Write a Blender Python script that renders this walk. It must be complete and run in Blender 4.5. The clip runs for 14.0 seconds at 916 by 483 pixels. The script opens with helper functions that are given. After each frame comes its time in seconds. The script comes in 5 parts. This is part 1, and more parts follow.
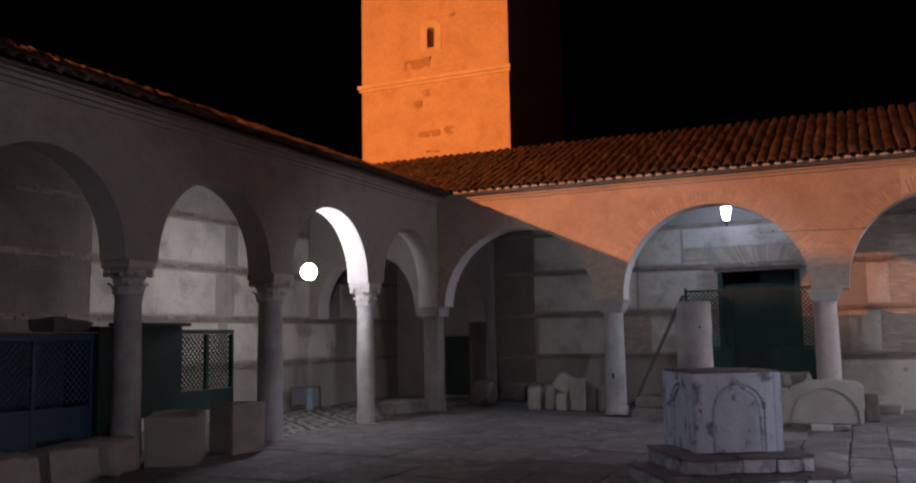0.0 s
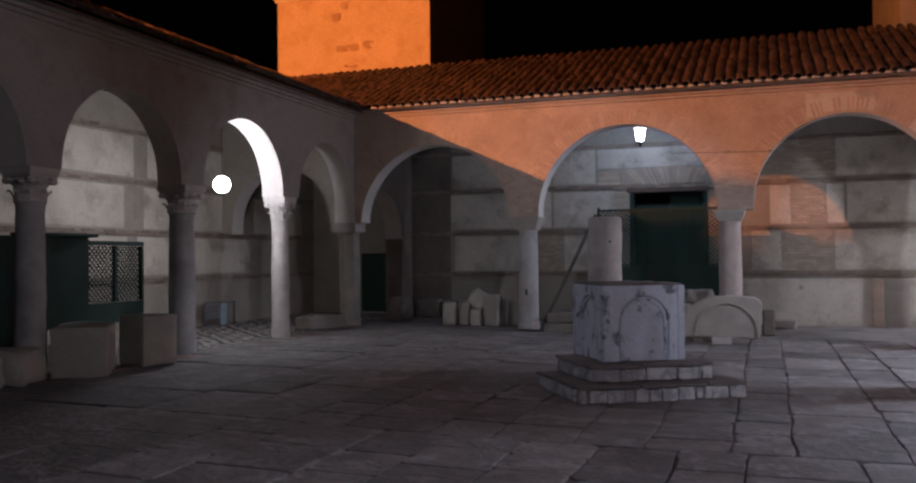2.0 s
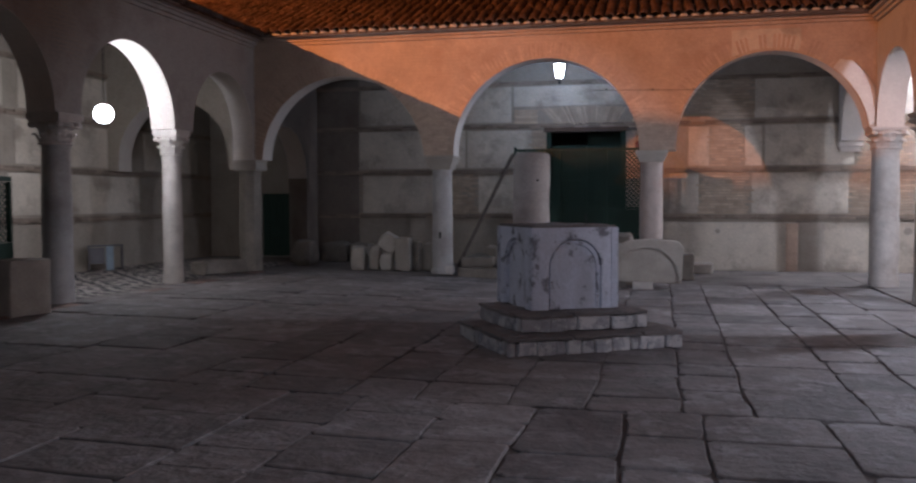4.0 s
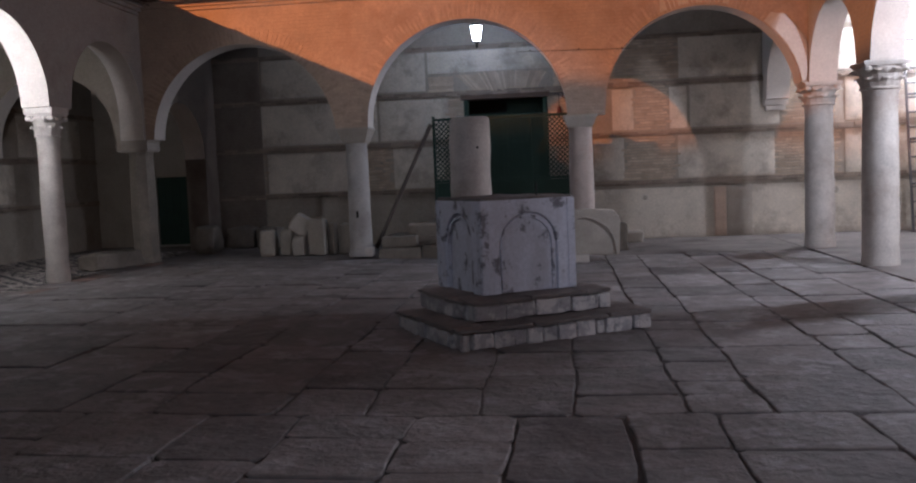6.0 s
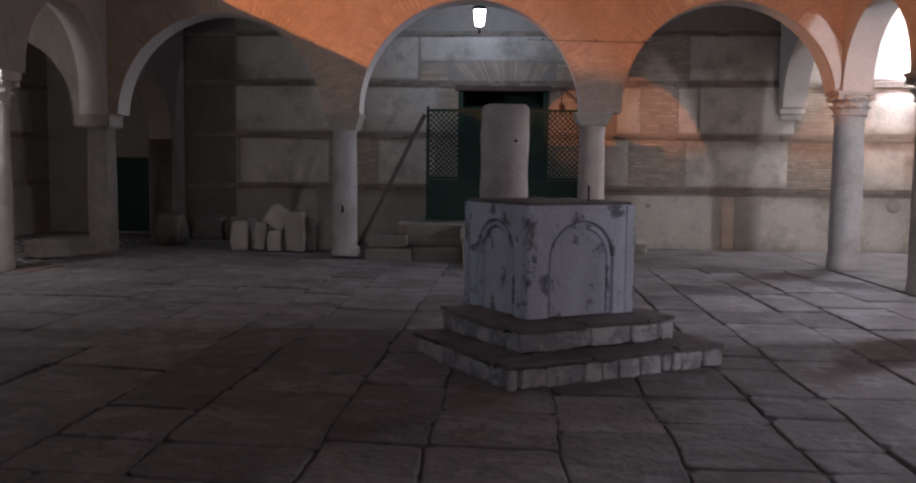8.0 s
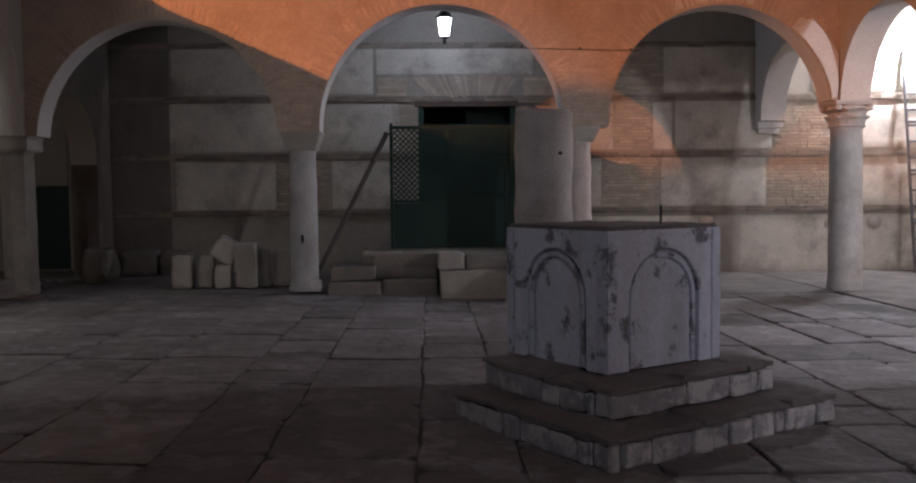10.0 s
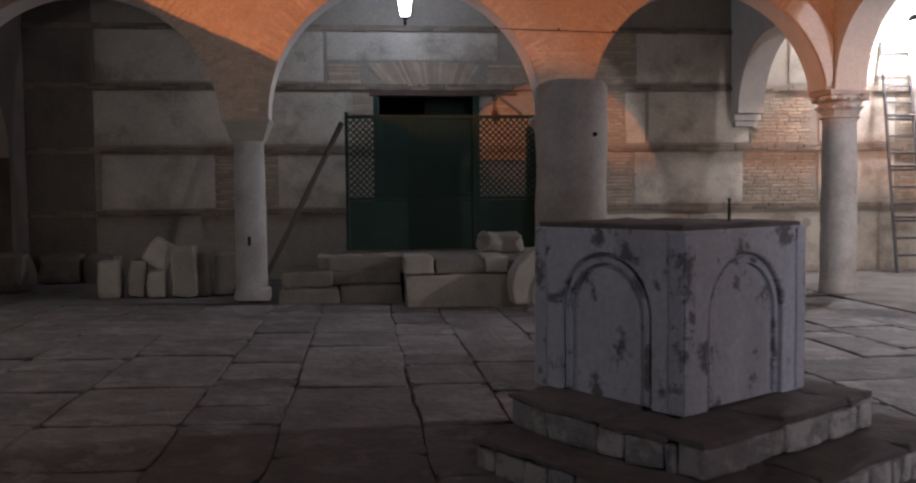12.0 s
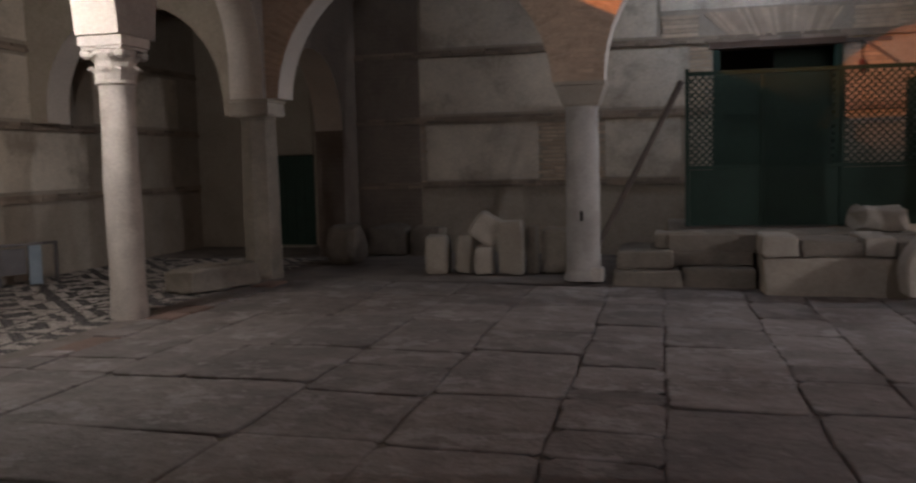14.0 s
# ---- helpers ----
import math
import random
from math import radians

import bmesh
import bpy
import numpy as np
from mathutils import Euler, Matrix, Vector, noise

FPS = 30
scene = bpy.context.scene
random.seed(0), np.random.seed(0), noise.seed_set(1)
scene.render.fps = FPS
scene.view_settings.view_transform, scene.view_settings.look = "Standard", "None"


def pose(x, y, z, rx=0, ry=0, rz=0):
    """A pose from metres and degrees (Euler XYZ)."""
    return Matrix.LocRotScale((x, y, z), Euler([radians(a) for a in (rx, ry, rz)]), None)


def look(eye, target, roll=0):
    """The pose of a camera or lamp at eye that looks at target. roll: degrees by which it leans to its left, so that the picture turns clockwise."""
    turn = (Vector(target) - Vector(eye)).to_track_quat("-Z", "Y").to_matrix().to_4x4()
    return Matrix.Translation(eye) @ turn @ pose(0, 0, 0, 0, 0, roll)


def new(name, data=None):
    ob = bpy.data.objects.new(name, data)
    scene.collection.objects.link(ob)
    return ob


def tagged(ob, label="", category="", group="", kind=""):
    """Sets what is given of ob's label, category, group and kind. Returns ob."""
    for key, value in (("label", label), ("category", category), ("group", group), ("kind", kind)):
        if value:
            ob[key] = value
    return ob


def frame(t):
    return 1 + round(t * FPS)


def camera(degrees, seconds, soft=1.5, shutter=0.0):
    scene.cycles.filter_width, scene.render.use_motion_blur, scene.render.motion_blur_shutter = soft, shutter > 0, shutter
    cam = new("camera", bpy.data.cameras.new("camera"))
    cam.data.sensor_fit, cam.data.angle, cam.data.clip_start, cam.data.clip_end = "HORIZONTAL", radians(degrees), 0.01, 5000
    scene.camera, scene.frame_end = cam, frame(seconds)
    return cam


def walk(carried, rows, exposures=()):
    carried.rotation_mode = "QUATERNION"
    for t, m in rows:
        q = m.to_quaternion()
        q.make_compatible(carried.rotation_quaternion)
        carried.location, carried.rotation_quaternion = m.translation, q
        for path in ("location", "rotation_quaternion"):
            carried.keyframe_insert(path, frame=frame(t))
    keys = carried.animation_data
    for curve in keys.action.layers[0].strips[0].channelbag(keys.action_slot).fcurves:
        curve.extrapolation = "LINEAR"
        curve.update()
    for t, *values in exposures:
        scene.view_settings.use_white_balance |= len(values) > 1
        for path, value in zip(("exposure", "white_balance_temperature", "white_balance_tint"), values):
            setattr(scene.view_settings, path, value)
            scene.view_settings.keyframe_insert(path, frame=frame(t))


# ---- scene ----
cam = camera(54.8, 14.0, 2.2, 0.5)

PATH = [
    (0, (-0.001, 0.038, 1.638), (-0.826, 1.847, 1.852), -1.0),
    (0.5, (0.03, 0.02, 1.582), (-0.776, 1.845, 1.731), -0.7),
    (1, (0.023, -0.016, 1.553), (-0.756, 1.824, 1.655), -0.3),
    (1.5, (0.015, 0.022, 1.549), (-0.718, 1.881, 1.625), -0.4),
    (2, (0.022, 0.042, 1.519), (-0.638, 1.93, 1.555), -0.5),
    (2.5, (-0.045, 0.21, 1.497), (-0.656, 2.114, 1.491), -0.8),
    (3, (-0.141, 0.413, 1.488), (-0.756, 2.317, 1.464), -0.1),
    (3.5, (-0.229, 0.656, 1.474), (-0.809, 2.569, 1.429), 0.2),
    (4, (-0.434, 0.997, 1.461), (-0.886, 2.943, 1.369), -0.1),
    (6.5, (-1.203, 2.439, 1.408), (-1.423, 4.421, 1.254), -2.1),
    (7, (-1.417, 2.781, 1.394), (-1.615, 4.765, 1.231), -1.1),
    (7.5, (-1.643, 3.213, 1.387), (-1.771, 5.201, 1.216), -0.6),
    (8, (-1.886, 3.533, 1.43), (-2.016, 5.523, 1.271), 0.6),
    (10.5, (-2.968, 5.342, 1.379), (-2.863, 7.337, 1.283), -0.8),
    (11, (-3.013, 5.686, 1.365), (-2.87, 7.678, 1.274), -0.5),
    (11.5, (-3.144, 5.984, 1.366), (-2.944, 7.972, 1.271), 0.0),
    (12, (-3.288, 6.321, 1.35), (-3.074, 8.307, 1.245), -0.6),
    (12.5, (-3.385, 6.57, 1.348), (-3.254, 8.562, 1.232), -0.8),
    (13, (-3.446, 6.868, 1.38), (-3.5, 8.863, 1.248), -0.4),
    (13.5, (-3.619, 7.174, 1.4), (-3.895, 9.148, 1.233), -0.6),
    (14, (-3.821, 7.521, 1.439), (-4.273, 9.462, 1.263), -1.4),
]
EXPOSURES = [(0.0, 0.05, 5500, 10), (4.2, 0.05, 5550, 10), (6.3, -0.1, 5700, 10), (8.2, -0.15, 5800, 10), (10.3, -0.2, 5950, 10), (11.5, -0.2, 6050, 10), (12.5, -0.1, 6300, 10), (14.0, 0.0, 6600, 10)]
walk(cam, [(t, look(eye, target, roll)) for t, eye, target, roll in PATH], EXPOSURES)

# ---------------------------------------------------------------- light
scene.view_settings.exposure = 0.0
world = bpy.data.worlds.new("night")
scene.world = world
world.use_nodes = True
wbg = world.node_tree.nodes["Background"]
wbg.inputs["Color"].default_value = (0.55, 0.5, 0.6, 1)
wbg.inputs["Strength"].default_value = 0.0005


def lamp(name, kind, matrix, energy, color, **kw):
    data = bpy.data.lights.new(name, kind)
    data.energy, data.color = energy, color
    for k, v in kw.items():
        if k == "radius":
            data.shadow_soft_size = v
        if k == "spot":
            data.spot_size, data.spot_blend = radians(v), kw.get("blend", 0.4)
    ob = new(name, data)
    ob.matrix_world = matrix
    return ob


WHITE, COOL = (0.94, 0.93, 1.0), (0.50, 0.69, 1.0)
FLOOD = (-14.5, 4.2, 7.65)
NLAMP = (-2.6, 19.85, 4.22)
WLAMP = (-9.3, 13.75, 2.88)
ELAMP = (6.3, 20.9, 4.15)
lamp("floodlight_sodium", "SPOT", look(FLOOD, (-4.0, 18.0, 4.0)), 11800, (1.0, 0.325, 0.085), radius=0.03, spot=140)
lamp("floodlight_tower", "SPOT", look(FLOOD, (-13.3, 27.0, 13.6)), 27000, (1.0, 0.255, 0.035), radius=0.12, spot=44)
lamp("floodlight_white", "SPOT", look((-1.2, -6.4, 9.1), (3.8, 15.5, 0.7)), 1800, (0.92, 0.90, 1.0), radius=0.10, spot=50, blend=1.0)
lamp("lantern_light", "POINT", pose(*NLAMP), 54, COOL, radius=0.09)
lamp("globe_light", "POINT", pose(*WLAMP), 76, (1.0, 0.93, 0.90), radius=0.15)
lamp("gallery_light", "POINT", pose(*ELAMP), 700, WHITE, radius=0.12)
lamp("east_gallery_light", "POINT", pose(5.2, 13.0, 3.55), 560, WHITE, radius=0.12)
# unseen lamp, added as general fill from the south-east
lamp("east_fill_light_south", "POINT", pose(5.4, 0.8, 3.5), 480, WHITE, radius=0.12)

# ---------------------------------------------------------------- materials


def material(name, color, rough=0.85, vary=0.35, scale=3.0, fine=40.0, bump=0.25, stain=None, stain_amount=0.5,
             metal=0.0, per_object=0.0, streak=False, bricks=None, emit=0.0, dist=0.02, island=0.0, worn=None):
    m = bpy.data.materials.new(name)
    m.use_nodes = True
    nt = m.node_tree
    nodes, link = nt.nodes, nt.links.new
    bsdf = nodes["Principled BSDF"]
    bsdf.inputs["Roughness"].default_value = rough
    bsdf.inputs["Metallic"].default_value = metal
    tc = nodes.new("ShaderNodeNewGeometry")
    pos = tc.outputs["Position"]

    def tex(sc, detail=5.0, rg=0.6, stretch=None):
        n = nodes.new("ShaderNodeTexNoise")
        n.inputs["Scale"].default_value, n.inputs["Detail"].default_value = sc, detail
        n.inputs["Roughness"].default_value = rg
        if stretch:
            mp = nodes.new("ShaderNodeMapping")
            mp.inputs["Scale"].default_value = stretch
            link(pos, mp.inputs["Vector"])
            link(mp.outputs["Vector"], n.inputs["Vector"])
        else:
            link(pos, n.inputs["Vector"])
        return n.outputs["Fac"]

    def ramp(fac, lo, hi, a=0.0, b=1.0):
        r = nodes.new("ShaderNodeMapRange")
        r.inputs["From Min"].default_value, r.inputs["From Max"].default_value = lo, hi
        r.inputs["To Min"].default_value, r.inputs["To Max"].default_value = a, b
        link(fac, r.inputs["Value"])
        return r.outputs["Result"]

    def mix(fac, a, b, mode="MIX"):
        n = nodes.new("ShaderNodeMix")
        n.data_type, n.blend_type = "RGBA", mode
        if isinstance(fac, float):
            n.inputs[0].default_value = fac
        else:
            link(fac, n.inputs[0])
        for i, v in ((6, a), (7, b)):
            if isinstance(v, tuple):
                n.inputs[i].default_value = (*v, 1)
            else:
                link(v, n.inputs[i])
        return n.outputs[2]

    base = tuple(color)
    lo = tuple(c * (1 - vary) for c in base)
    hi = tuple(min(1, c * (1 + vary * 0.7)) for c in base)
    big = tex(scale, 6)
    col = mix(ramp(big, 0.32, 0.68), lo, hi)
    grain = tex(fine, 4)
    col = mix(0.5, col, mix(ramp(grain, 0.3, 0.7), tuple(c * 0.75 for c in base), tuple(min(1, c * 1.2) for c in base)))
    height = nodes.new("ShaderNodeMath")
    height.operation = "ADD"
    link(big, height.inputs[0])
    link(grain, height.inputs[1])
    h = height.outputs[0]
    if bricks:
        bw, bh, mortar, along = bricks
        sep = nodes.new("ShaderNodeSeparateXYZ")
        link(pos, sep.inputs[0])
        comb = nodes.new("ShaderNodeCombineXYZ")
        link(sep.outputs["XYZ".index(along)], comb.inputs[0])
        link(sep.outputs[2], comb.inputs[1])
        bt = nodes.new("ShaderNodeTexBrick")
        bt.inputs["Scale"].default_value = 1.0
        bt.inputs["Brick Width"].default_value, bt.inputs["Row Height"].default_value = bw, bh
        bt.inputs["Mortar Size"].default_value = 0.008
        bt.inputs["Mortar Smooth"].default_value = 0.5
        wob = nodes.new("ShaderNodeMix")
        wob.data_type = "VECTOR"
        wob.inputs[0].default_value = 0.018
        nz = nodes.new("ShaderNodeTexNoise")
        nz.inputs["Scale"].default_value = 4.0
        link(pos, nz.inputs["Vector"])
        link(comb.outputs[0], wob.inputs[4])
        link(nz.outputs["Color"], wob.inputs[5])
        link(wob.outputs[1], bt.inputs["Vector"])
        bare = ramp(tex(0.9, 5), 0.42, 0.6)
        mm = nodes.new("ShaderNodeMath")
        mm.operation = "MULTIPLY"
        link(bt.outputs["Fac"], mm.inputs[0])
        link(bare, mm.inputs[1])
        col = mix(mm.outputs[0], col, mortar)
        sub = nodes.new("ShaderNodeMath")
        sub.operation = "MULTIPLY_ADD"
        link(mm.outputs[0], sub.inputs[0])
        sub.inputs[1].default_value = -0.8
        link(h, sub.inputs[2])
        h = sub.outputs[0]
    if stain:
        f = tex(1.3, 7, 0.68, (1, 1, 0.35) if streak else None)
        col = mix(ramp(f, 0.5, 0.66, 0, stain_amount), col, tuple(stain))
    if worn:
        f = tex(worn[1], 8, 0.7)
        col = mix(ramp(f, worn[2], worn[2] + 0.06, 0, worn[3]), col, tuple(worn[0]))
    if per_object or island:
        src = nodes.new("ShaderNodeObjectInfo").outputs["Random"] if per_object else tc.outputs["Random Per Island"]
        amt = per_object or island
        hsv = nodes.new("ShaderNodeHueSaturation")
        link(ramp(src, 0, 1, 1 - amt, 1 + amt), hsv.inputs["Value"])
        link(col, hsv.inputs["Color"])
        col = hsv.outputs["Color"]
    link(col, bsdf.inputs["Base Color"])
    if bump:
        b = nodes.new("ShaderNodeBump")
        b.inputs["Strength"].default_value, b.inputs["Distance"].default_value = bump, dist
        link(h, b.inputs["Height"])
        link(b.outputs["Normal"], bsdf.inputs["Normal"])
    if emit:
        bsdf.inputs["Emission Color"].default_value = (*color, 1)
        bsdf.inputs["Emission Strength"].default_value = emit
    return m


M_FACADE = material("ochre_lime_over_brick", (0.48, 0.36, 0.275), 0.9, 0.3, 1.4, 26, 0.45, (0.34, 0.22, 0.155), 0.5, bricks=(0.28, 0.062, (0.42, 0.33, 0.26), "X"))
M_FACADE_W = material("grey_lime_render", (0.37, 0.335, 0.305), 0.9, 0.32, 1.3, 26, 0.45, (0.22, 0.18, 0.155), 0.6, bricks=(0.28, 0.062, (0.40, 0.33, 0.27), "Y"))
M_INTRADOS = material("pale_plaster", (0.60, 0.54, 0.48), 0.9, 0.15, 2.0, 40, 0.2, (0.45, 0.38, 0.32), 0.35)
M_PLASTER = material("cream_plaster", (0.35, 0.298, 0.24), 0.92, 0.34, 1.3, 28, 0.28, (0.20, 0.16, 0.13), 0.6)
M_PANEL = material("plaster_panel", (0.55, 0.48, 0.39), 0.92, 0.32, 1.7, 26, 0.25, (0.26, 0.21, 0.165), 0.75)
M_BRICK = material("old_brick", (0.44, 0.34, 0.25), 0.92, 0.3, 6, 50, 0.5, per_object=0.18, dist=0.01)
M_BRICKS = material("old_brickwork", (0.44, 0.34, 0.25), 0.92, 0.3, 6, 50, 0.5, island=0.18, dist=0.01)
M_BAND = material("brick_band", (0.25, 0.195, 0.15), 0.92, 0.3, 4, 50, 0.5, island=0.25, dist=0.01)
M_VOUSS = material("ochre_brick", (0.475, 0.35, 0.265), 0.92, 0.3, 5, 40, 0.4, per_object=0.09, dist=0.01)
M_STONE = material("granite_column", (0.40, 0.375, 0.35), 0.75, 0.3, 3, 45, 0.4, (0.22, 0.19, 0.17), 0.6, dist=0.01)
M_MARBLE = material("weathered_marble", (0.54, 0.49, 0.44), 0.7, 0.28, 4, 40, 0.4, (0.30, 0.235, 0.19), 0.6, dist=0.012)
M_PINK = material("reddish_stone_shaft", (0.48, 0.40, 0.35), 0.8, 0.25, 4, 50, 0.4, (0.40, 0.22, 0.16), 0.6, dist=0.012)
M_BLOCK = material("limestone_block", (0.41, 0.365, 0.31), 0.9, 0.25, 3, 45, 0.5, (0.30, 0.25, 0.20), 0.5, per_object=0.12)
M_PODIUM = material("dirty_masonry", (0.23, 0.197, 0.16), 0.92, 0.4, 3, 30, 0.6, (0.14, 0.115, 0.095), 0.7, per_object=0.15)
M_WELL = material("painted_well_stone", (0.62, 0.625, 0.69), 0.8, 0.2, 2.5, 30, 0.3, (0.30, 0.285, 0.29), 0.5, streak=True, worn=((0.12, 0.11, 0.12), 4.2, 0.55, 0.85), dist=0.01)
M_WORN = material("worn_paint_edge", (0.56, 0.565, 0.63), 0.8, 0.2, 3, 45, 0.3, worn=((0.13, 0.12, 0.13), 5.5, 0.52, 0.85), dist=0.01)
M_STEP = material("step_stone", (0.34, 0.32, 0.32), 0.9, 0.5, 7, 45, 0.5, worn=((0.55, 0.515, 0.49), 5.0, 0.48, 0.85), per_object=0.15)
M_TREAD = material("brown_tread", (0.19, 0.163, 0.15), 0.9, 0.45, 4, 30, 0.5, (0.12, 0.10, 0.09), 0.5, per_object=0.15)
M_SLAB = material("paving_slab", (0.215, 0.188, 0.178), 0.82, 0.5, 3.4, 11, 0.7, (0.085, 0.073, 0.07), 0.7, per_object=0.24, dist=0.035, worn=((0.36, 0.33, 0.32), 2.6, 0.53, 0.6))
M_JOINT = material("dirt_joint", (0.15, 0.125, 0.108), 0.95, 0.4, 5, 40, 0.5)
M_CEMENT = material("gallery_floor", (0.20, 0.172, 0.155), 0.9, 0.45, 1.6, 24, 0.4, (0.085, 0.065, 0.055), 0.8)
M_TILE = material("clay_roof_tile", (0.10, 0.058, 0.042), 0.33, 0.5, 6, 30, 0.5, (0.04, 0.03, 0.027), 0.8, per_object=0.4, dist=0.01)
M_TILES = material("clay_roof_tiles", (0.10, 0.058, 0.042), 0.33, 0.5, 6, 30, 0.5, (0.04, 0.03, 0.027), 0.8, island=0.4, dist=0.01)
M_UNDER = material("roof_bedding", (0.13, 0.09, 0.07), 0.95, 0.3, 6, 40, 0.5)
M_GREEN = material("dark_green_paint", (0.006, 0.030, 0.017), 0.65, 0.3, 4, 30, 0.12, (0.012, 0.04, 0.03), 0.5)
M_BLUE = material("faded_blue_green_paint", (0.034, 0.078, 0.115), 0.55, 0.3, 3, 30, 0.12, (0.02, 0.05, 0.07), 0.5)
M_WOOD = material("dark_wood", (0.10, 0.06, 0.04), 0.7, 0.35, 4, 40, 0.3)
M_BEAM = material("weathered_timber", (0.13, 0.105, 0.09), 0.8, 0.35, 4, 40, 0.4)
M_IRON = material("black_iron", (0.03, 0.03, 0.03), 0.5, 0.3, 10, 60, 0.2, metal=0.7)
M_STEEL = material("grey_ladder_metal", (0.12, 0.11, 0.11), 0.45, 0.3, 8, 50, 0.15, metal=0.5)
M_TOWER = material("tower_brick", (0.46, 0.34, 0.24), 0.92, 0.3, 0.9, 10, 0.5, (0.33, 0.21, 0.13), 0.5, bricks=(0.32, 0.085, (0.36, 0.26, 0.18), "X"))
M_TRIM = material("tower_string_course", (0.50, 0.40, 0.30), 0.9, 0.2, 2, 30, 0.3)
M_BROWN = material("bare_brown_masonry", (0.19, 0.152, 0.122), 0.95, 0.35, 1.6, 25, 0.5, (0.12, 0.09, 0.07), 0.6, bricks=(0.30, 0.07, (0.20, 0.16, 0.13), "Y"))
M_SCAR = material("eroded_brick", (0.33, 0.215, 0.135), 0.95, 0.3, 8, 40, 0.6)
M_OCHRE = material("ochre_plaster", (0.50, 0.37, 0.24), 0.92, 0.25, 2, 30, 0.3, (0.36, 0.27, 0.19), 0.5)
M_GREYP = material("grey_cement_patch", (0.36, 0.31, 0.255), 0.92, 0.25, 2, 30, 0.3, (0.26, 0.21, 0.17), 0.5)
# near-black colour that paints in the darkness of hollows
M_VOID = material("painted_void_black", (0.02, 0.018, 0.016), 0.95, 0.2, 3, 30, 0.1)
M_LIT = material("lit_lamp_glass", (1.0, 0.97, 0.95), 0.4, 0.0, 3, 30, 0, emit=28.0)
M_PEB_D = material("dark_pebble", (0.06, 0.055, 0.055), 0.6, 0.3, 10, 60, 0.2, island=0.4)
M_PEB_L = material("light_pebble", (0.34, 0.30, 0.27), 0.7, 0.2, 10, 60, 0.2, island=0.25)
M_BRICKEDGE = material("brick_kerb", (0.22, 0.15, 0.125), 0.9, 0.35, 5, 40, 0.4, per_object=0.3)

# ---------------------------------------------------------------- building helpers


def part(name, bm, mat, parent=None, label="", smooth=False):
    me = bpy.data.meshes.new(name)
    bm.normal_update()
    bm.to_mesh(me)
    bm.free()
    for m in mat if isinstance(mat, (list, tuple)) else (mat,):
        me.materials.append(m)
    if smooth:
        for p in me.polygons:
            p.use_smooth = True
        me.set_sharp_from_angle(angle=radians(40))
    ob = new(name, me)
    if parent:
        ob.parent = parent
    if label:
        ob["label"] = label
    return ob


def thing(name, label, category, at=(0, 0, 0, 0, 0, 0), group="", kind=""):
    ob = new(name)
    ob.matrix_basis = pose(*at)
    return tagged(ob, label, category, group, kind)


def box(x0, x1, y0, y1, z0, z1, bevel=0.0, rough=0.0, cuts=0, bm=None, seed=0):
    bm2 = bmesh.new()
    bmesh.ops.create_cube(bm2, size=1.0)
    for v in bm2.verts:
        v.co = Vector(((x0 + x1) / 2 + v.co.x * (x1 - x0), (y0 + y1) / 2 + v.co.y * (y1 - y0), (z0 + z1) / 2 + v.co.z * (z1 - z0)))
    if cuts:
        bmesh.ops.subdivide_edges(bm2, edges=bm2.edges[:], cuts=cuts, use_grid_fill=True)
    if bevel:
        sharp = [e for e in bm2.edges if len(e.link_faces) == 2 and e.calc_face_angle(0) > 0.5]
        bmesh.ops.bevel(bm2, geom=sharp, offset=bevel, segments=2, affect="EDGES", profile=0.6)
    if rough:
        for v in bm2.verts:
            n = noise.noise_vector((v.co + Vector((seed * 3.1, seed * 1.7, seed))) * 4.0) + noise.noise_vector((v.co + Vector((seed, 0, 0))) * 11.0) * 0.4
            v.co += n * rough
    if bm is None:
        return bm2
    me = bpy.data.meshes.new("tmp")
    bm2.to_mesh(me)
    bm2.free()
    bm.from_mesh(me)
    bpy.data.meshes.remove(me)
    return bm


def quads(bm, loops):
    for loop in loops:
        bm.faces.new([bm.verts.new(p) for p in loop])
    return bm


def lathe(profile, sides=24, x=0.0, y=0.0, bm=None):
    bm = bm or bmesh.new()
    rings = []
    for r, z in profile:
        rings.append([bm.verts.new((x + r * math.cos(2 * math.pi * i / sides), y + r * math.sin(2 * math.pi * i / sides), z)) for i in range(sides)])
    for a, b in zip(rings, rings[1:]):
        for i in range(sides):
            bm.faces.new((a[i], a[(i + 1) % sides], b[(i + 1) % sides], b[i]))
    bm.faces.new(rings[0][::-1])
    bm.faces.new(rings[-1])
    return bm


def rod(a, b, r, sides=8, bm=None):
    bm = bm or bmesh.new()
    a, b = Vector(a), Vector(b)
    q = (b - a).to_track_quat("Z", "Y").to_matrix()
    ra, rb = [], []
    for i in range(sides):
        d = q @ Vector((r * math.cos(2 * math.pi * i / sides), r * math.sin(2 * math.pi * i / sides), 0))
        ra.append(bm.verts.new(a + d))
        rb.append(bm.verts.new(b + d))
    for i in range(sides):
        bm.faces.new((ra[i], ra[(i + 1) % sides], rb[(i + 1) % sides], rb[i]))
    bm.faces.new(ra[::-1])
    bm.faces.new(rb)
    return bm


def floor_z(x, y=0.0):
    return -0.1 * min(1.0, max(0.0, (x + 6.5) / 4.5))


def structure(name, bm, mat, label="", category="", smooth=False):
    return tagged(part(name, bm, mat, None, "", smooth), label, category, "", "structure")

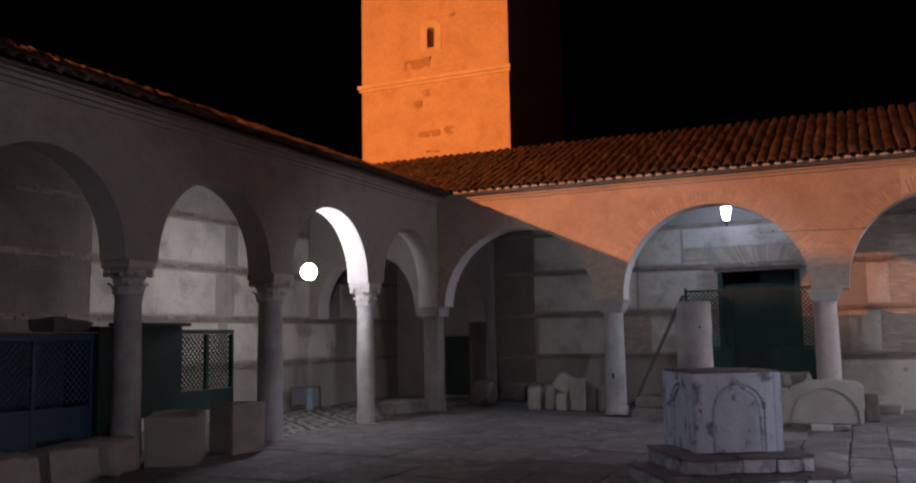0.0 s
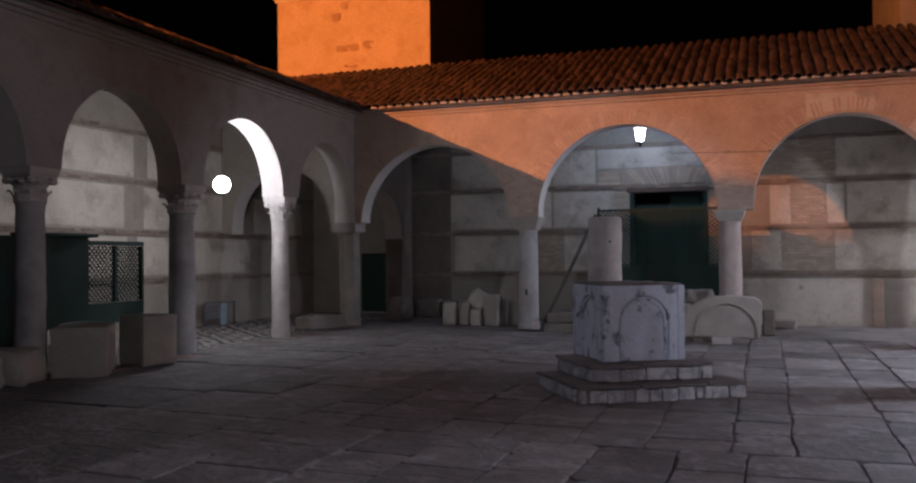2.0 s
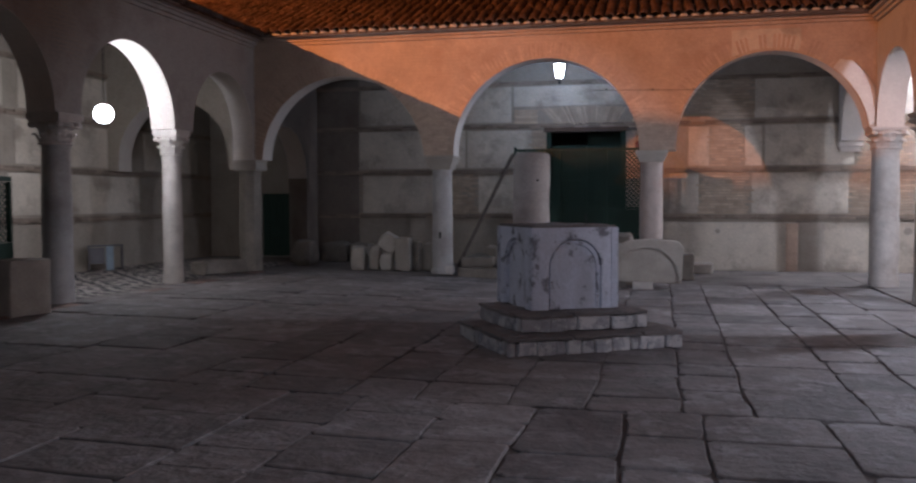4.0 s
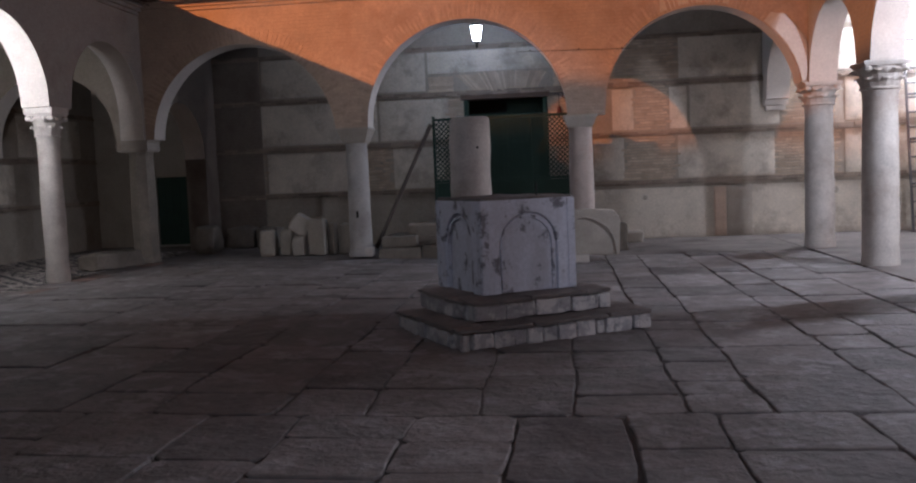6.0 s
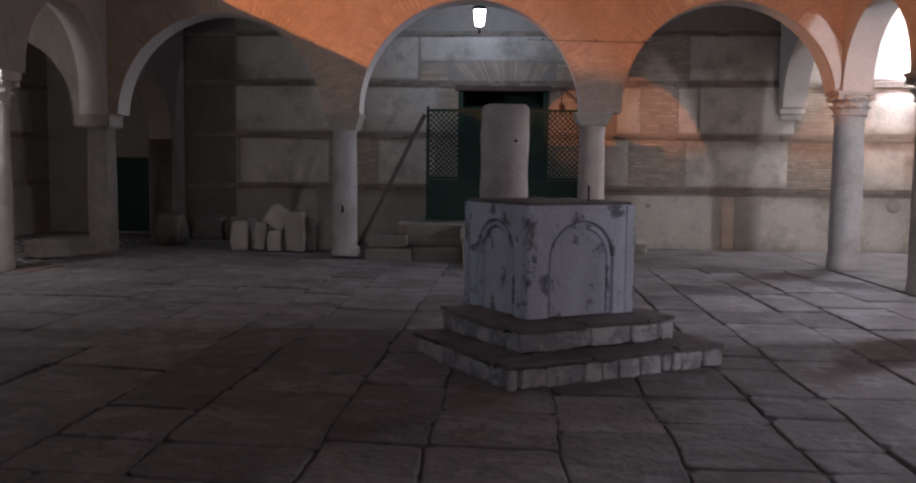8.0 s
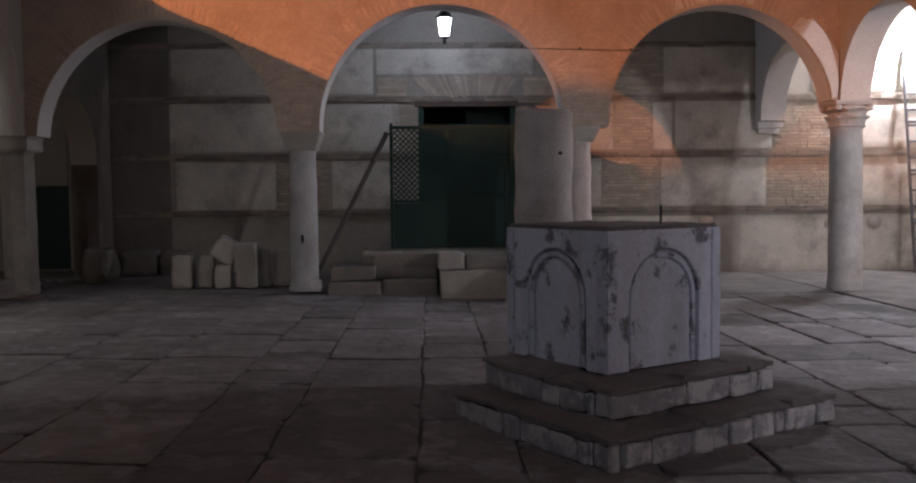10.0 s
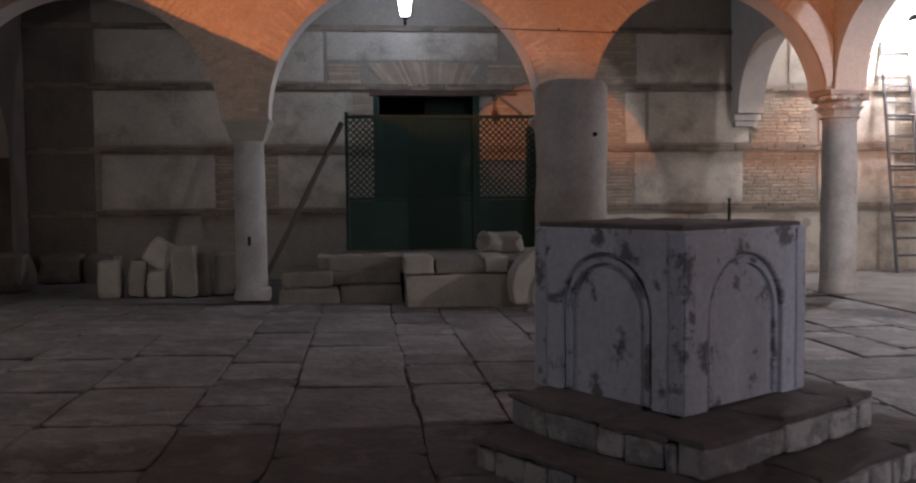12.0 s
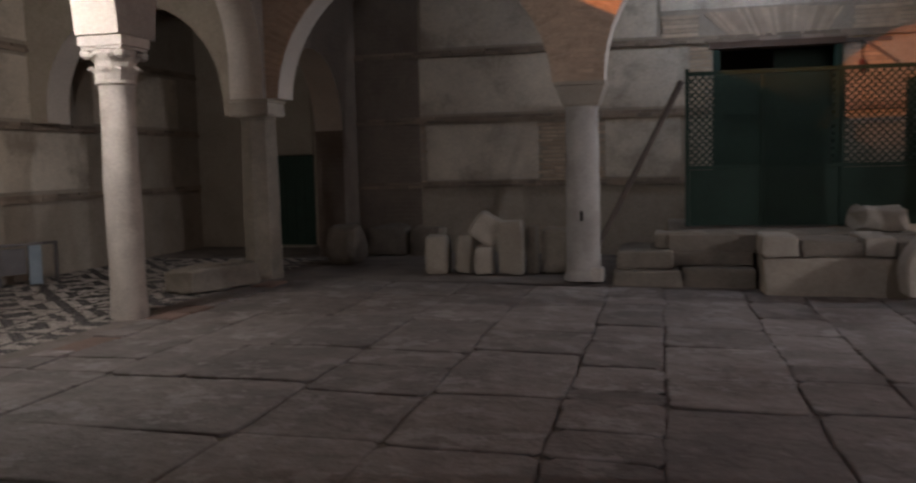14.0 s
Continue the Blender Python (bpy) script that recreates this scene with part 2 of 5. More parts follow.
# ---------------------------------------------------------------- the cloister: arcades
NY, WX, EX = 18.25, -8.95, 3.45          # axes of the three arcades
NW, WW, EW = 21.45, -12.2, 7.0           # gallery back walls
HALF = 0.23                              # half of an arcade wall's thickness


def arch_profile(s0, s1, centre, apex, r, z0, z1, n=28):
    """Underside of one bay, from the left impost's top to the right one's."""
    zc = apex - r
    pts = [(centre - r, z0)] if z0 < zc else []
    a0 = math.pi if z0 <= zc else math.pi - math.asin(min(1, (z0 - zc) / r))
    a1 = 0.0 if z1 <= zc else math.asin(min(1, (z1 - zc) / r))
    for i in range(n + 1):
        a = a0 + (a1 - a0) * i / n
        pts.append((centre + r * math.cos(a), zc + r * math.sin(a)))
    if z1 < zc:
        pts.append((centre + r, z1))
    return pts


def arcade(name, axis, c, bays, s_start, s_end, z_start, z_end, top, mat, label):
    """A wall on arches along x or y, from a list of bays."""
    pts = [(s_start, z_start)]
    for b in bays:
        pts += arch_profile(*b)
    pts.append((s_end, z_end))
    bm = bmesh.new()

    def P(s, d, z):
        return (s, c + d, z) if axis == "x" else (c - d, s, z)

    for (s0, a), (s1, b) in zip(pts, pts[1:]):
        if abs(s1 - s0) > 1e-5:
            m0, m1 = top - 0.4, top - 0.4
            for (za, zb, ya, yb) in ((a, b, m0, m1), (m0, m1, top, top)):
                bm.faces.new([bm.verts.new(P(*q)) for q in ((s0, -HALF, za), (s1, -HALF, zb), (s1, -HALF, yb), (s0, -HALF, ya))])
                bm.faces.new([bm.verts.new(P(*q)) for q in ((s1, HALF, zb), (s0, HALF, za), (s0, HALF, ya), (s1, HALF, yb))])
            bm.faces.new([bm.verts.new(P(*q)) for q in ((s0, HALF, top), (s0, -HALF, top), (s1, -HALF, top), (s1, HALF, top))])
        f = bm.faces.new([bm.verts.new(P(*q)) for q in ((s0, HALF, a), (s1, HALF, b), (s1, -HALF, b), (s0, -HALF, a))])
        f.material_index = 1
    for s, z in (pts[0], pts[-1]):
        bm.faces.new([bm.verts.new(P(*q)) for q in ((s, -HALF, z), (s, HALF, z), (s, HALF, top), (s, -HALF, top))])
    bmesh.ops.remove_doubles(bm, verts=bm.verts[:], dist=0.0005)
    bmesh.ops.recalc_face_normals(bm, faces=bm.faces[:])
    return structure(name, bm, [mat, M_INTRADOS], label, "wall", True)


TOP = 4.66
N_BAYS = [(-8.6, -5.1, -6.82, 3.98, 1.74, 2.32, 2.36), (-4.4, -1.0, -2.68, 4.19, 1.80, 2.36, 2.40), (-0.3, 3.15, 1.46, 4.17, 1.67, 2.40, 2.76)]
wall_north_arcade = arcade("wall_north_arcade", "x", NY, N_BAYS, WX + HALF + 0.004, EX + HALF, 2.32, 2.76, TOP, M_FACADE, "ochre limewashed brick arcade wall with three round arches")
W_COLS = [-0.3, 2.8, 5.87, 8.98, 12.11, 15.19, NY]
W_BAYS = []
for a, b in zip(W_COLS, W_COLS[1:]):
    last = b == NY
    W_BAYS.append((a, b, (a + b) / 2 if not last else 16.74, 4.02 if not last else 3.95, 1.26 if not last else 1.2, 2.72, 2.72 if not last else 2.32))
wall_west_arcade = arcade("wall_west_arcade", "y", WX, W_BAYS, -1.0, NY + HALF, 2.72, 2.32, TOP - 0.02, M_FACADE_W, "weathered lime-rendered arcade wall with round arches on columns")
E_COLS = [-0.3, 3.0, 6.1, 9.2, 12.25, 15.28, NY]
E_BAYS = [(a, b, (a + b) / 2, 3.95, 1.2, 2.76, 2.76) for a, b in zip(E_COLS, E_COLS[1:])]
wall_east_arcade = arcade("wall_east_arcade", "y", EX, E_BAYS, -1.0, NY - HALF - 0.004, 2.76, 2.76, TOP, M_FACADE_W, "weathered lime-rendered arcade wall on corinthian columns")


def transverse(name, axis, c, s0, s1, centre, r, apex, z0, z1, label, mat=M_INTRADOS):
    return arcade(name, axis, c, [(s0, s1, centre, apex, r, z0, z1)], s0, s1, z0, z1, 4.846, mat, label)


transverse("wall_transverse_arch_east", "y", EX, NY + HALF + 0.004, NW, 19.9, 1.22, 3.95, 2.72, 2.72, "pale plastered arch across the gallery")
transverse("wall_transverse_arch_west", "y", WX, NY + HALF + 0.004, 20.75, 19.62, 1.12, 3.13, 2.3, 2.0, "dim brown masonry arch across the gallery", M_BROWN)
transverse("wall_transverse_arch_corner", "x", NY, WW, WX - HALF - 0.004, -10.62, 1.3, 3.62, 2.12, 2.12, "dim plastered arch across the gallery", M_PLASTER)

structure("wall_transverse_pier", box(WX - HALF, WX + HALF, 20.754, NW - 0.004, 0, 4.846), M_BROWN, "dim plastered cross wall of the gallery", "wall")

# back walls, with the doors' openings through them
DX0, DX1, DZ1 = -3.08, -1.27, 3.16
bm = box(-9.42, DX0, NW, NW + 0.5, -0.3, 6.2)
box(DX1, 8.0, NW, NW + 0.5, -0.3, 6.2, bm=bm)
box(DX0, DX1, NW, NW + 0.5, DZ1, 6.2, bm=bm)
box(-9.42, -8.95, NW + 0.5, 22.55, -0.3, 6.2, bm=bm)
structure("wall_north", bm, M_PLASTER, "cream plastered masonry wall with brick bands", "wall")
bm = box(-12.7, -10.72, 22.5, 22.9, -0.3, 6.2)
box(-9.96, -8.95, 22.552, 22.9, -0.3, 6.2, bm=bm)
box(-10.72, -9.96, 22.5, 22.9, 1.66, 6.2, bm=bm)
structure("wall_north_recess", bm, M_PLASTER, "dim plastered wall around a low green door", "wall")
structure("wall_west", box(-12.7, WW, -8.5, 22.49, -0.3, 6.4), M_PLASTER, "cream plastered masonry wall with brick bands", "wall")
# unseen rail, added to cut the sodium floodlight into its shadow line
bm = bmesh.new()
side = [(1.0, 6.80), (6.2, 6.80), (6.2, 6.39), (6.9, 6.39), (6.9, 6.5), (6.55, 6.82), (6.15, 7.0), (5.3, 7.15), (4.0, 7.2), (1.0, 7.2)]
fa, fb = [bm.verts.new((-12.57, y, z)) for y, z in side], [bm.verts.new((-12.65, y, z)) for y, z in side]
bm.faces.new(fa)
bm.faces.new(fb[::-1])
for i in range(len(side)):
    bm.faces.new((fa[i], fb[i], fb[(i + 1) % len(side)], fa[(i + 1) % len(side)]))
bmesh.ops.recalc_face_normals(bm, faces=bm.faces[:])
rail = structure("wall_west_parapet", bm, M_PLASTER, "unseen plastered rail on short posts, added above the west roof to block floodlight", "wall")
for y in (1.1, 2.7, 4.3):
    part("post", box(-12.65, -12.57, y, y + 0.12, 6.39, 6.798, 0.01), M_PLASTER, rail)
structure("wall_east", box(EW, EW + 0.5, -8.5, NW - 0.004, -0.3, 6.2), M_PLASTER, "plain plastered gallery wall", "wall")
structure("wall_south", box(-12.1, 6.9, -9.0, -8.5, -0.3, 6.2), M_PLASTER, "plain plastered wall closing the courtyard", "wall")

# ceilings of the galleries
structure("ceiling_north", box(-8.7, 3.2, NY + HALF + 0.004, NW - 0.004, 4.85, 4.95), M_BEAM, "dark timber gallery ceiling", "ceiling")
structure("ceiling_west", box(WW + 0.004, WX - HALF - 0.004, -8.4, 22.4, 4.85, 4.95), M_BEAM, "dark timber gallery ceiling", "ceiling")
structure("ceiling_east", box(EX + HALF + 0.004, EW - 0.004, -8.4, NW - 0.004, 4.85, 4.95), M_BEAM, "dark timber gallery ceiling", "ceiling")

# ---------------------------------------------------------------- ground
bm = bmesh.new()
xs = [-90, -30, -12.2, -8.7, -6.5, -5, -3.5, -2, 3.3, 7, 30, 90]
ys = [-90, -30, -8.5, 0, 6, 12, 18, 24, 40, 120]
grid = [[bm.verts.new((x, y, floor_z(x) - 0.02)) for x in xs] for y in ys]
for j in range(len(ys) - 1):
    for i in range(len(xs) - 1):
        bm.faces.new((grid[j][i], grid[j][i + 1], grid[j + 1][i + 1], grid[j + 1][i]))
structure("ground", bm, M_JOINT, "packed earth showing in the joints of the paving", "ground")

# gallery floors
bm = bmesh.new()
xs = [WX + 0.3, -6.5, -5, -3.5, -2, EX + 0.26]
grid = [[bm.verts.new((x, y, floor_z(x) + 0.004)) for x in xs] for y in (17.95, NW)]
for i in range(len(xs) - 1):
    bm.faces.new((grid[0][i], grid[0][i + 1], grid[1][i + 1], grid[1][i]))
structure("floor_north_gallery", bm, M_CEMENT, "dusty worn stone gallery floor", "floor")
structure("floor_east_gallery", box(EX - 0.25, EW, -8.4, NW, -0.2, -0.09), M_CEMENT, "dusty worn stone gallery floor", "floor")
structure("floor_west_gallery", box(WW, WX + 0.28, -8.4, 22.5, -0.2, 0.0), M_CEMENT, "gallery floor bed under the pebble mosaic", "floor")

# ---------------------------------------------------------------- roofs
tile_meshes = []
for k in range(3):
    bm = bmesh.new()
    rr = random.Random(k)
    r0, r1, L = 0.095, 0.075, 0.46
    rings = []
    for j, (r, y, z) in enumerate(((r0, 0.0, 0.0), (r1, L, 0.012))):
        rings.append([bm.verts.new((r * math.cos(math.pi * i / 6), y, z + r * 0.85 * math.sin(math.pi * i / 6))) for i in range(7)])
        rings.append([bm.verts.new(((r - 0.016) * math.cos(math.pi * i / 6), y, z + (r - 0.016) * 0.85 * math.sin(math.pi * i / 6))) for i in range(7)])
    for i in range(6):
        bm.faces.new((rings[0][i], rings[0][i + 1], rings[2][i + 1], rings[2][i]))
        bm.faces.new((rings[1][i + 1], rings[1][i], rings[0][i], rings[0][i + 1])[::-1])
        bm.faces.new((rings[1][i], rings[1][i + 1], rings[3][i + 1], rings[3][i])[::-1])
    for f in bm.faces:
        f.smooth = True
    bmesh.ops.recalc_face_normals(bm, faces=bm.faces[:])
    me = bpy.data.meshes.new("roof_tile")
    bm.to_mesh(me)
    bm.free()
    tile_meshes.append(me)


def roof(name, origin, along, up, length, run, rise, label, rows_single, uneven=1.0):
    """A lean-to roof of barrel tiles: origin is the eave's corner, along and up are unit vectors in the plan."""
    origin, along, up = Vector(origin), Vector(along), Vector(up)
    slope = math.atan2(rise, run)
    bm = bmesh.new()
    for d0, d1 in ((-0.03, -0.065),):
        a, b = origin + Vector((0, 0, d0)), origin + Vector((0, 0, d1))
        A = [a, a + along * length, a + along * length + up * run + Vector((0, 0, rise)), a + up * run + Vector((0, 0, rise))]
        B = [p + Vector((0, 0, d1 - d0)) for p in A]
        va, vb = [bm.verts.new(p) for p in A], [bm.verts.new(p) for p in B]
        bm.faces.new(va)
        bm.faces.new(vb[::-1])
        for i in range(4):
            bm.faces.new((va[i], vb[i], vb[(i + 1) % 4], va[(i + 1) % 4]))
    bmesh.ops.recalc_face_normals(bm, faces=bm.faces[:])
    base = structure(name, bm, M_UNDER, label, "roof")
    u3 = (up * math.cos(slope) + Vector((0, 0, math.sin(slope)))).normalized()
    n3 = along.cross(u3).normalized()
    if n3.z < 0:
        n3 = -n3
    rot = Matrix((along, u3, n3)).transposed().to_4x4()
    if rot.determinant() < 0:
        rot = Matrix((-along, u3, n3)).transposed().to_4x4()
    step, rowlen = 0.205, 0.36
    slant = math.hypot(run, rise)
    rest = bmesh.new()
    rr = random.Random(name)
    count = 0
    for j in range(int(slant / rowlen)):
        for i in range(int(length / step)):
            p = origin + along * (i * step + 0.1 + rr.uniform(-0.012, 0.012)) + u3 * (j * rowlen - 0.08 + rr.uniform(-0.025, 0.025)) + n3 * (0.02 + rr.uniform(-0.008, 0.01))
            m = Matrix.Translation(p) @ rot @ Euler((radians(2.5 + rr.uniform(-1.5, 1.5) * uneven), radians(rr.uniform(-4, 4) * uneven), radians(rr.uniform(-3, 3) * uneven))).to_matrix().to_4x4()
            me = tile_meshes[(i * 7 + j) % 3]
            if j < rows_single and count < 300:
                ob = new("roof_tile", me)
                ob.matrix_basis = m
                ob.parent = base
                count += 1
            else:
                n0 = len(rest.verts)
                rest.from_mesh(me)
                rest.verts.ensure_lookup_table()
                for v in rest.verts[n0:]:
                    v.co = m @ v.co
    ob = part("roof_tiles", rest, M_TILES, base)
    tagged(ob, kind="stuff")
    return base


for me in tile_meshes:
    me.materials.append(M_TILE)
roof("roof_north", (-12.6, 17.72, 4.84), (1, 0, 0), (0, 1, 0), 20.0, 4.1, 1.72, "old clay barrel-tile roof over the gallery", 3)
roof("roof_west", (-8.42, -2.0, 4.80), (0, 1, 0), (-1, 0, 0), 19.9, 4.2, 1.72, "old clay barrel-tile roof with unevenly laid tiles", 3, 3.0)
roof("roof_east", (2.95, -2.0, 4.84), (0, 1, 0), (1, 0, 0), 19.8, 4.1, 1.7, "old clay barrel-tile roof over the gallery", 1)

# brick cornices under the eaves: three stepped courses
for name, axis, c, sign, s0, s1 in (("trim_cornice_north", "x", NY - HALF, -1, WX + 0.3, EX - 0.3), ("trim_cornice_west", "y", WX + HALF, 1, -1.0, NY - 0.3), ("trim_cornice_east", "y", EX - HALF, -1, -1.0, NY - 0.3)):
    bm = bmesh.new()
    rr = random.Random(name)
    for k, out in enumerate((0.05, 0.10, 0.17)):
        z0 = TOP - 0.02 + k * 0.062 if axis == "x" else TOP - 0.06 + k * 0.062
        a, b = sorted((c, c + sign * out))
        box(*((s0, s1, a - (0.0 if sign < 0 else 0.2), b + (0.2 if sign < 0 else 0), z0, z0 + 0.056) if axis == "x" else (a - (0.0 if sign < 0 else 0.2), b + (0.2 if sign < 0 else 0), s0, s1, z0, z0 + 0.056)), bm=bm)
    structure(name, bm, M_FACADE if axis == "x" else M_FACADE_W, "stepped brick cornice", "cornice")

bm = bmesh.new()
rr = random.Random(17)
for i in range(97):
    x = -12.6 + i * 0.205 + 0.1
    if x > -8.3 and x < 3.0:
        box(x + 0.045 + rr.uniform(-0.01, 0.01), x + 0.165 + rr.uniform(-0.01, 0.01), 17.665 + rr.uniform(0, 0.025), 17.80, 4.80, 4.845 + rr.uniform(-0.012, 0.008), 0.01, bm=bm)
box(-8.3, 3.0, 17.74, 17.86, 4.795, 4.826, bm=bm)
structure("trim_eave_mortar", bm, M_INTRADOS, "pale lime mortar bed under the eave tiles", "mortar")

# ---------------------------------------------------------------- columns


def acanthus_cap(z0, h, r, top, seed=0):
    """A bell with two rings of curled leaves and corner volutes."""
    bm = lathe([(r * 0.98, z0), (r * 1.12, z0 + 0.015), (r * 1.12, z0 + 0.035), (r * 0.95, z0 + 0.05), (r * 0.98, z0 + h * 0.5), (r * 1.2, z0 + h * 0.85), (top * 0.9, z0 + h * 0.93)], 20)
    rr = random.Random(seed)
    for ring, (n, za, zb, off) in enumerate(((8, 0.10, 0.48, 0), (8, 0.38, 0.80, math.pi / 8))):
        for i in range(n):
            a = off + 2 * math.pi * i / n
            u, w = Vector((math.cos(a), math.sin(a), 0)), Vector((-math.sin(a), math.cos(a), 0))
            prof = ((0.92, za, 0.36), (1.02, za + (zb - za) * 0.55, 0.42), (1.28 + 0.12 * ring, zb, 0.30), (1.36 + 0.16 * ring, zb - 0.09, 0.14))
            prev = None
            for f, z, w2 in prof:
                f += rr.uniform(-0.04, 0.04)
                c = u * (r * f) + Vector((0, 0, z0 + z * h))
                row = [bm.verts.new(c - w * r * w2), bm.verts.new(c + u * 0.025), bm.verts.new(c + w * r * w2)]
                if prev:
                    bm.faces.new((prev[0], prev[1], row[1], row[0]))
                    bm.faces.new((prev[1], prev[2], row[2], row[1]))
                prev = row
    for i in range(4):
        a = math.pi / 4 + i * math.pi / 2
        c = Vector((math.cos(a), math.sin(a), 0)) * top * 1.18
        lathe([(0.02, z0 + h * 0.68), (0.055, z0 + h * 0.74), (0.06, z0 + h * 0.86), (0.03, z0 + h * 0.93)], 8, c.x, c.y, bm)
    box(-top, top, -top, top, z0 + h * 0.92, z0 + h, 0.012, bm=bm)
    return bm


def column(x, y, ztop, r, mat, cap, label, impost=None, zb=0.0, base=False, sides=24, half=0.29, flare=0.30):
    """A column whose impost ends at ztop."""
    ob = thing("column", label, "column", (x, y, zb), "columns of the arcades")
    ztop -= zb
    imp_h = 0.10 if impost is None else impost
    cap_h = 0.36 if cap else 0.0
    z1 = ztop - imp_h - cap_h
    prof = [(r * 1.04, 0.0), (r * 1.06, 0.05), (r * 1.02, 0.14), (r * 1.0, 0.3), (r * 1.0, z1 * 0.5), (r * 0.93, z1 - 0.05), (r * 0.97, z1 - 0.03), (r * 0.97, z1)]
    dense = []
    for (ra, za), (rb, zb2) in zip(prof, prof[1:]):
        n = max(1, int((zb2 - za) / 0.12))
        dense += [(ra + (rb - ra) * i / n, za + (zb2 - za) * i / n) for i in range(n)]
    dense.append(prof[-1])
    bm = lathe(dense, sides)
    if sides > 8:
        for v in bm.verts:
            n = noise.noise_vector((v.co + Vector((x * 3, y * 3, 0))) * 5.0) * 0.010 + noise.noise_vector((v.co + Vector((x * 3, y, 0))) * 14.0) * 0.005
            v.co += Vector((n.x, n.y, 0))
    part("shaft", bm, mat, ob, "", sides > 8)
    if base:
        part("base", lathe([(r * 1.16, 0), (r * 1.15, 0.05), (r * 1.1, 0.07), (r * 1.08, 0.1), (r * 1.0, 0.12)], 20), mat, ob, "", True)
    if cap:
        part("capital", acanthus_cap(z1, cap_h, r, half, int(x * 7 + y)), M_MARBLE, ob, "carved leafy capital")
        part("impost", box(-half - 0.02, half + 0.02, -half - 0.02, half + 0.02, ztop - imp_h, ztop - 0.002, 0.012), M_MARBLE, ob)
    else:
        bm = bmesh.new()
        zs = ((r * 0.96, z1), (r * 1.05, z1 + 0.03), (flare - 0.015, ztop - 0.05), (flare, ztop - 0.045), (flare, ztop - 0.002))
        prev = None
        for h, z in zs:
            row = [bm.verts.new((sx * h, sy * h, z)) for sx, sy in ((-1, -1), (1, -1), (1, 1), (-1, 1))]
            if prev:
                for i in range(4):
                    bm.faces.new((prev[i], prev[(i + 1) % 4], row[(i + 1) % 4], row[i]))
            else:
                bm.faces.new(row[::-1])
            prev = row
        bm.faces.new(prev)
        part("impost", bm, M_BLOCK, ob, "tapered stone impost block")
    return ob


for y in W_COLS[:-1]:
    wr = {8.98: 0.185, 12.11: 0.21, 15.19: 0.172}.get(y, 0.19)
    column(WX, y, 2.72, wr, M_STONE if abs(y - 15.19) > 0.1 else M_MARBLE, True, "grey granite column with a worn leafy capital" if abs(y - 15.19) > 0.1 else "pale weathered marble column lit by the globe lamp", half=wr + 0.045)
column(WX, NY, 2.32, 0.25, M_PODIUM, False, "octagonal grey stone corner pillar with a plain impost", 0.22, sides=8, flare=0.27)
n1col = column(-4.76, NY, 2.36, 0.205, M_STONE, False, "pale grey stone column with a flared impost", 0.28, base=True)
# black plug: the socket's shade is put into its colour
part("socket", box(-0.02, 0.02, -0.212, -0.18, 0.72, 0.84), M_VOID, n1col, "small socket on the shaft, its shade painted black")
part("broken_foot", box(0.10, 0.25, -0.20, 0.02, 0.0, 0.17, 0.03, 0.03, 4, seed=51), M_MARBLE, n1col, "pale broken stone foot", True)
column(-0.66, NY, 2.40, 0.22, M_PINK, False, "reddish stained stone column with a tapered impost", 0.22, floor_z(-0.66))
column(EX, NY, 2.76, 0.245, M_MARBLE, True, "pale marble corner column with a leafy capital", 0.04, -0.1, half=0.29)
for y in E_COLS[:-1]:
    column(EX, y, 2.76, 0.245, M_MARBLE, True, "pale marble column with a leafy capital", 0.04, -0.1, half=0.29)
# corbel of the transverse arch
bm = box(EX - 0.24, EX + 0.24, NW - 0.2, NW - 0.003, 2.60, 2.715, 0.01)
box(EX - 0.2, EX + 0.2, NW - 0.12, NW - 0.003, 2.50, 2.595, 0.01, bm=bm)
structure("trim_corbel", bm, M_INTRADOS, "moulded plaster corbel carrying the arch", "corbel")

# ---------------------------------------------------------------- north gallery: podium, door, fence
pod = thing("stone_podium", "worn stone platform with side steps before the doorway", "steps", (0, 0, 0))
bm = box(-2.74, -0.95, 17.62, NW - 0.03, -0.12, 0.335, 0.03, 0.025, 9, seed=1)
part("body", bm, M_GREYP, pod, "rough plastered masonry body", True)
for k, (a, b, zt, mt) in enumerate(((-2.76, -2.38, 0.56, M_BLOCK), (-2.37, -1.74, 0.52, M_PODIUM), (-1.73, -1.42, 0.55, M_BLOCK), (-1.41, -0.94, 0.50, M_PODIUM))):
    part("coping_stone", box(a, b, 17.56 + 0.04 * (k % 2), 18.4, 0.338, zt, 0.035, 0.028, 5, seed=k + 3), mt, pod, "", True)
part("platform", box(-3.75, -0.95, 18.41, NW - 0.006, 0.30, 0.52, 0.015), M_PODIUM, pod)
for k, (a, b, y0, z0, z1) in enumerate(((-4.40, -3.62, 18.02, -0.1, 0.13), (-3.61, -2.78, 18.08, -0.1, 0.15), (-4.36, -3.70, 18.16, 0.135, 0.34), (-3.69, -2.78, 18.34, 0.155, 0.33), (-3.92, -3.30, 18.5, 0.342, 0.54), (-3.29, -2.78, 18.46, 0.342, 0.535))):
    part("step", box(a, b, y0, 19.4 if z1 < 0.5 else 18.9, z0, z1, 0.035, 0.024, 5, seed=7 + k), M_PODIUM, pod, "", True)

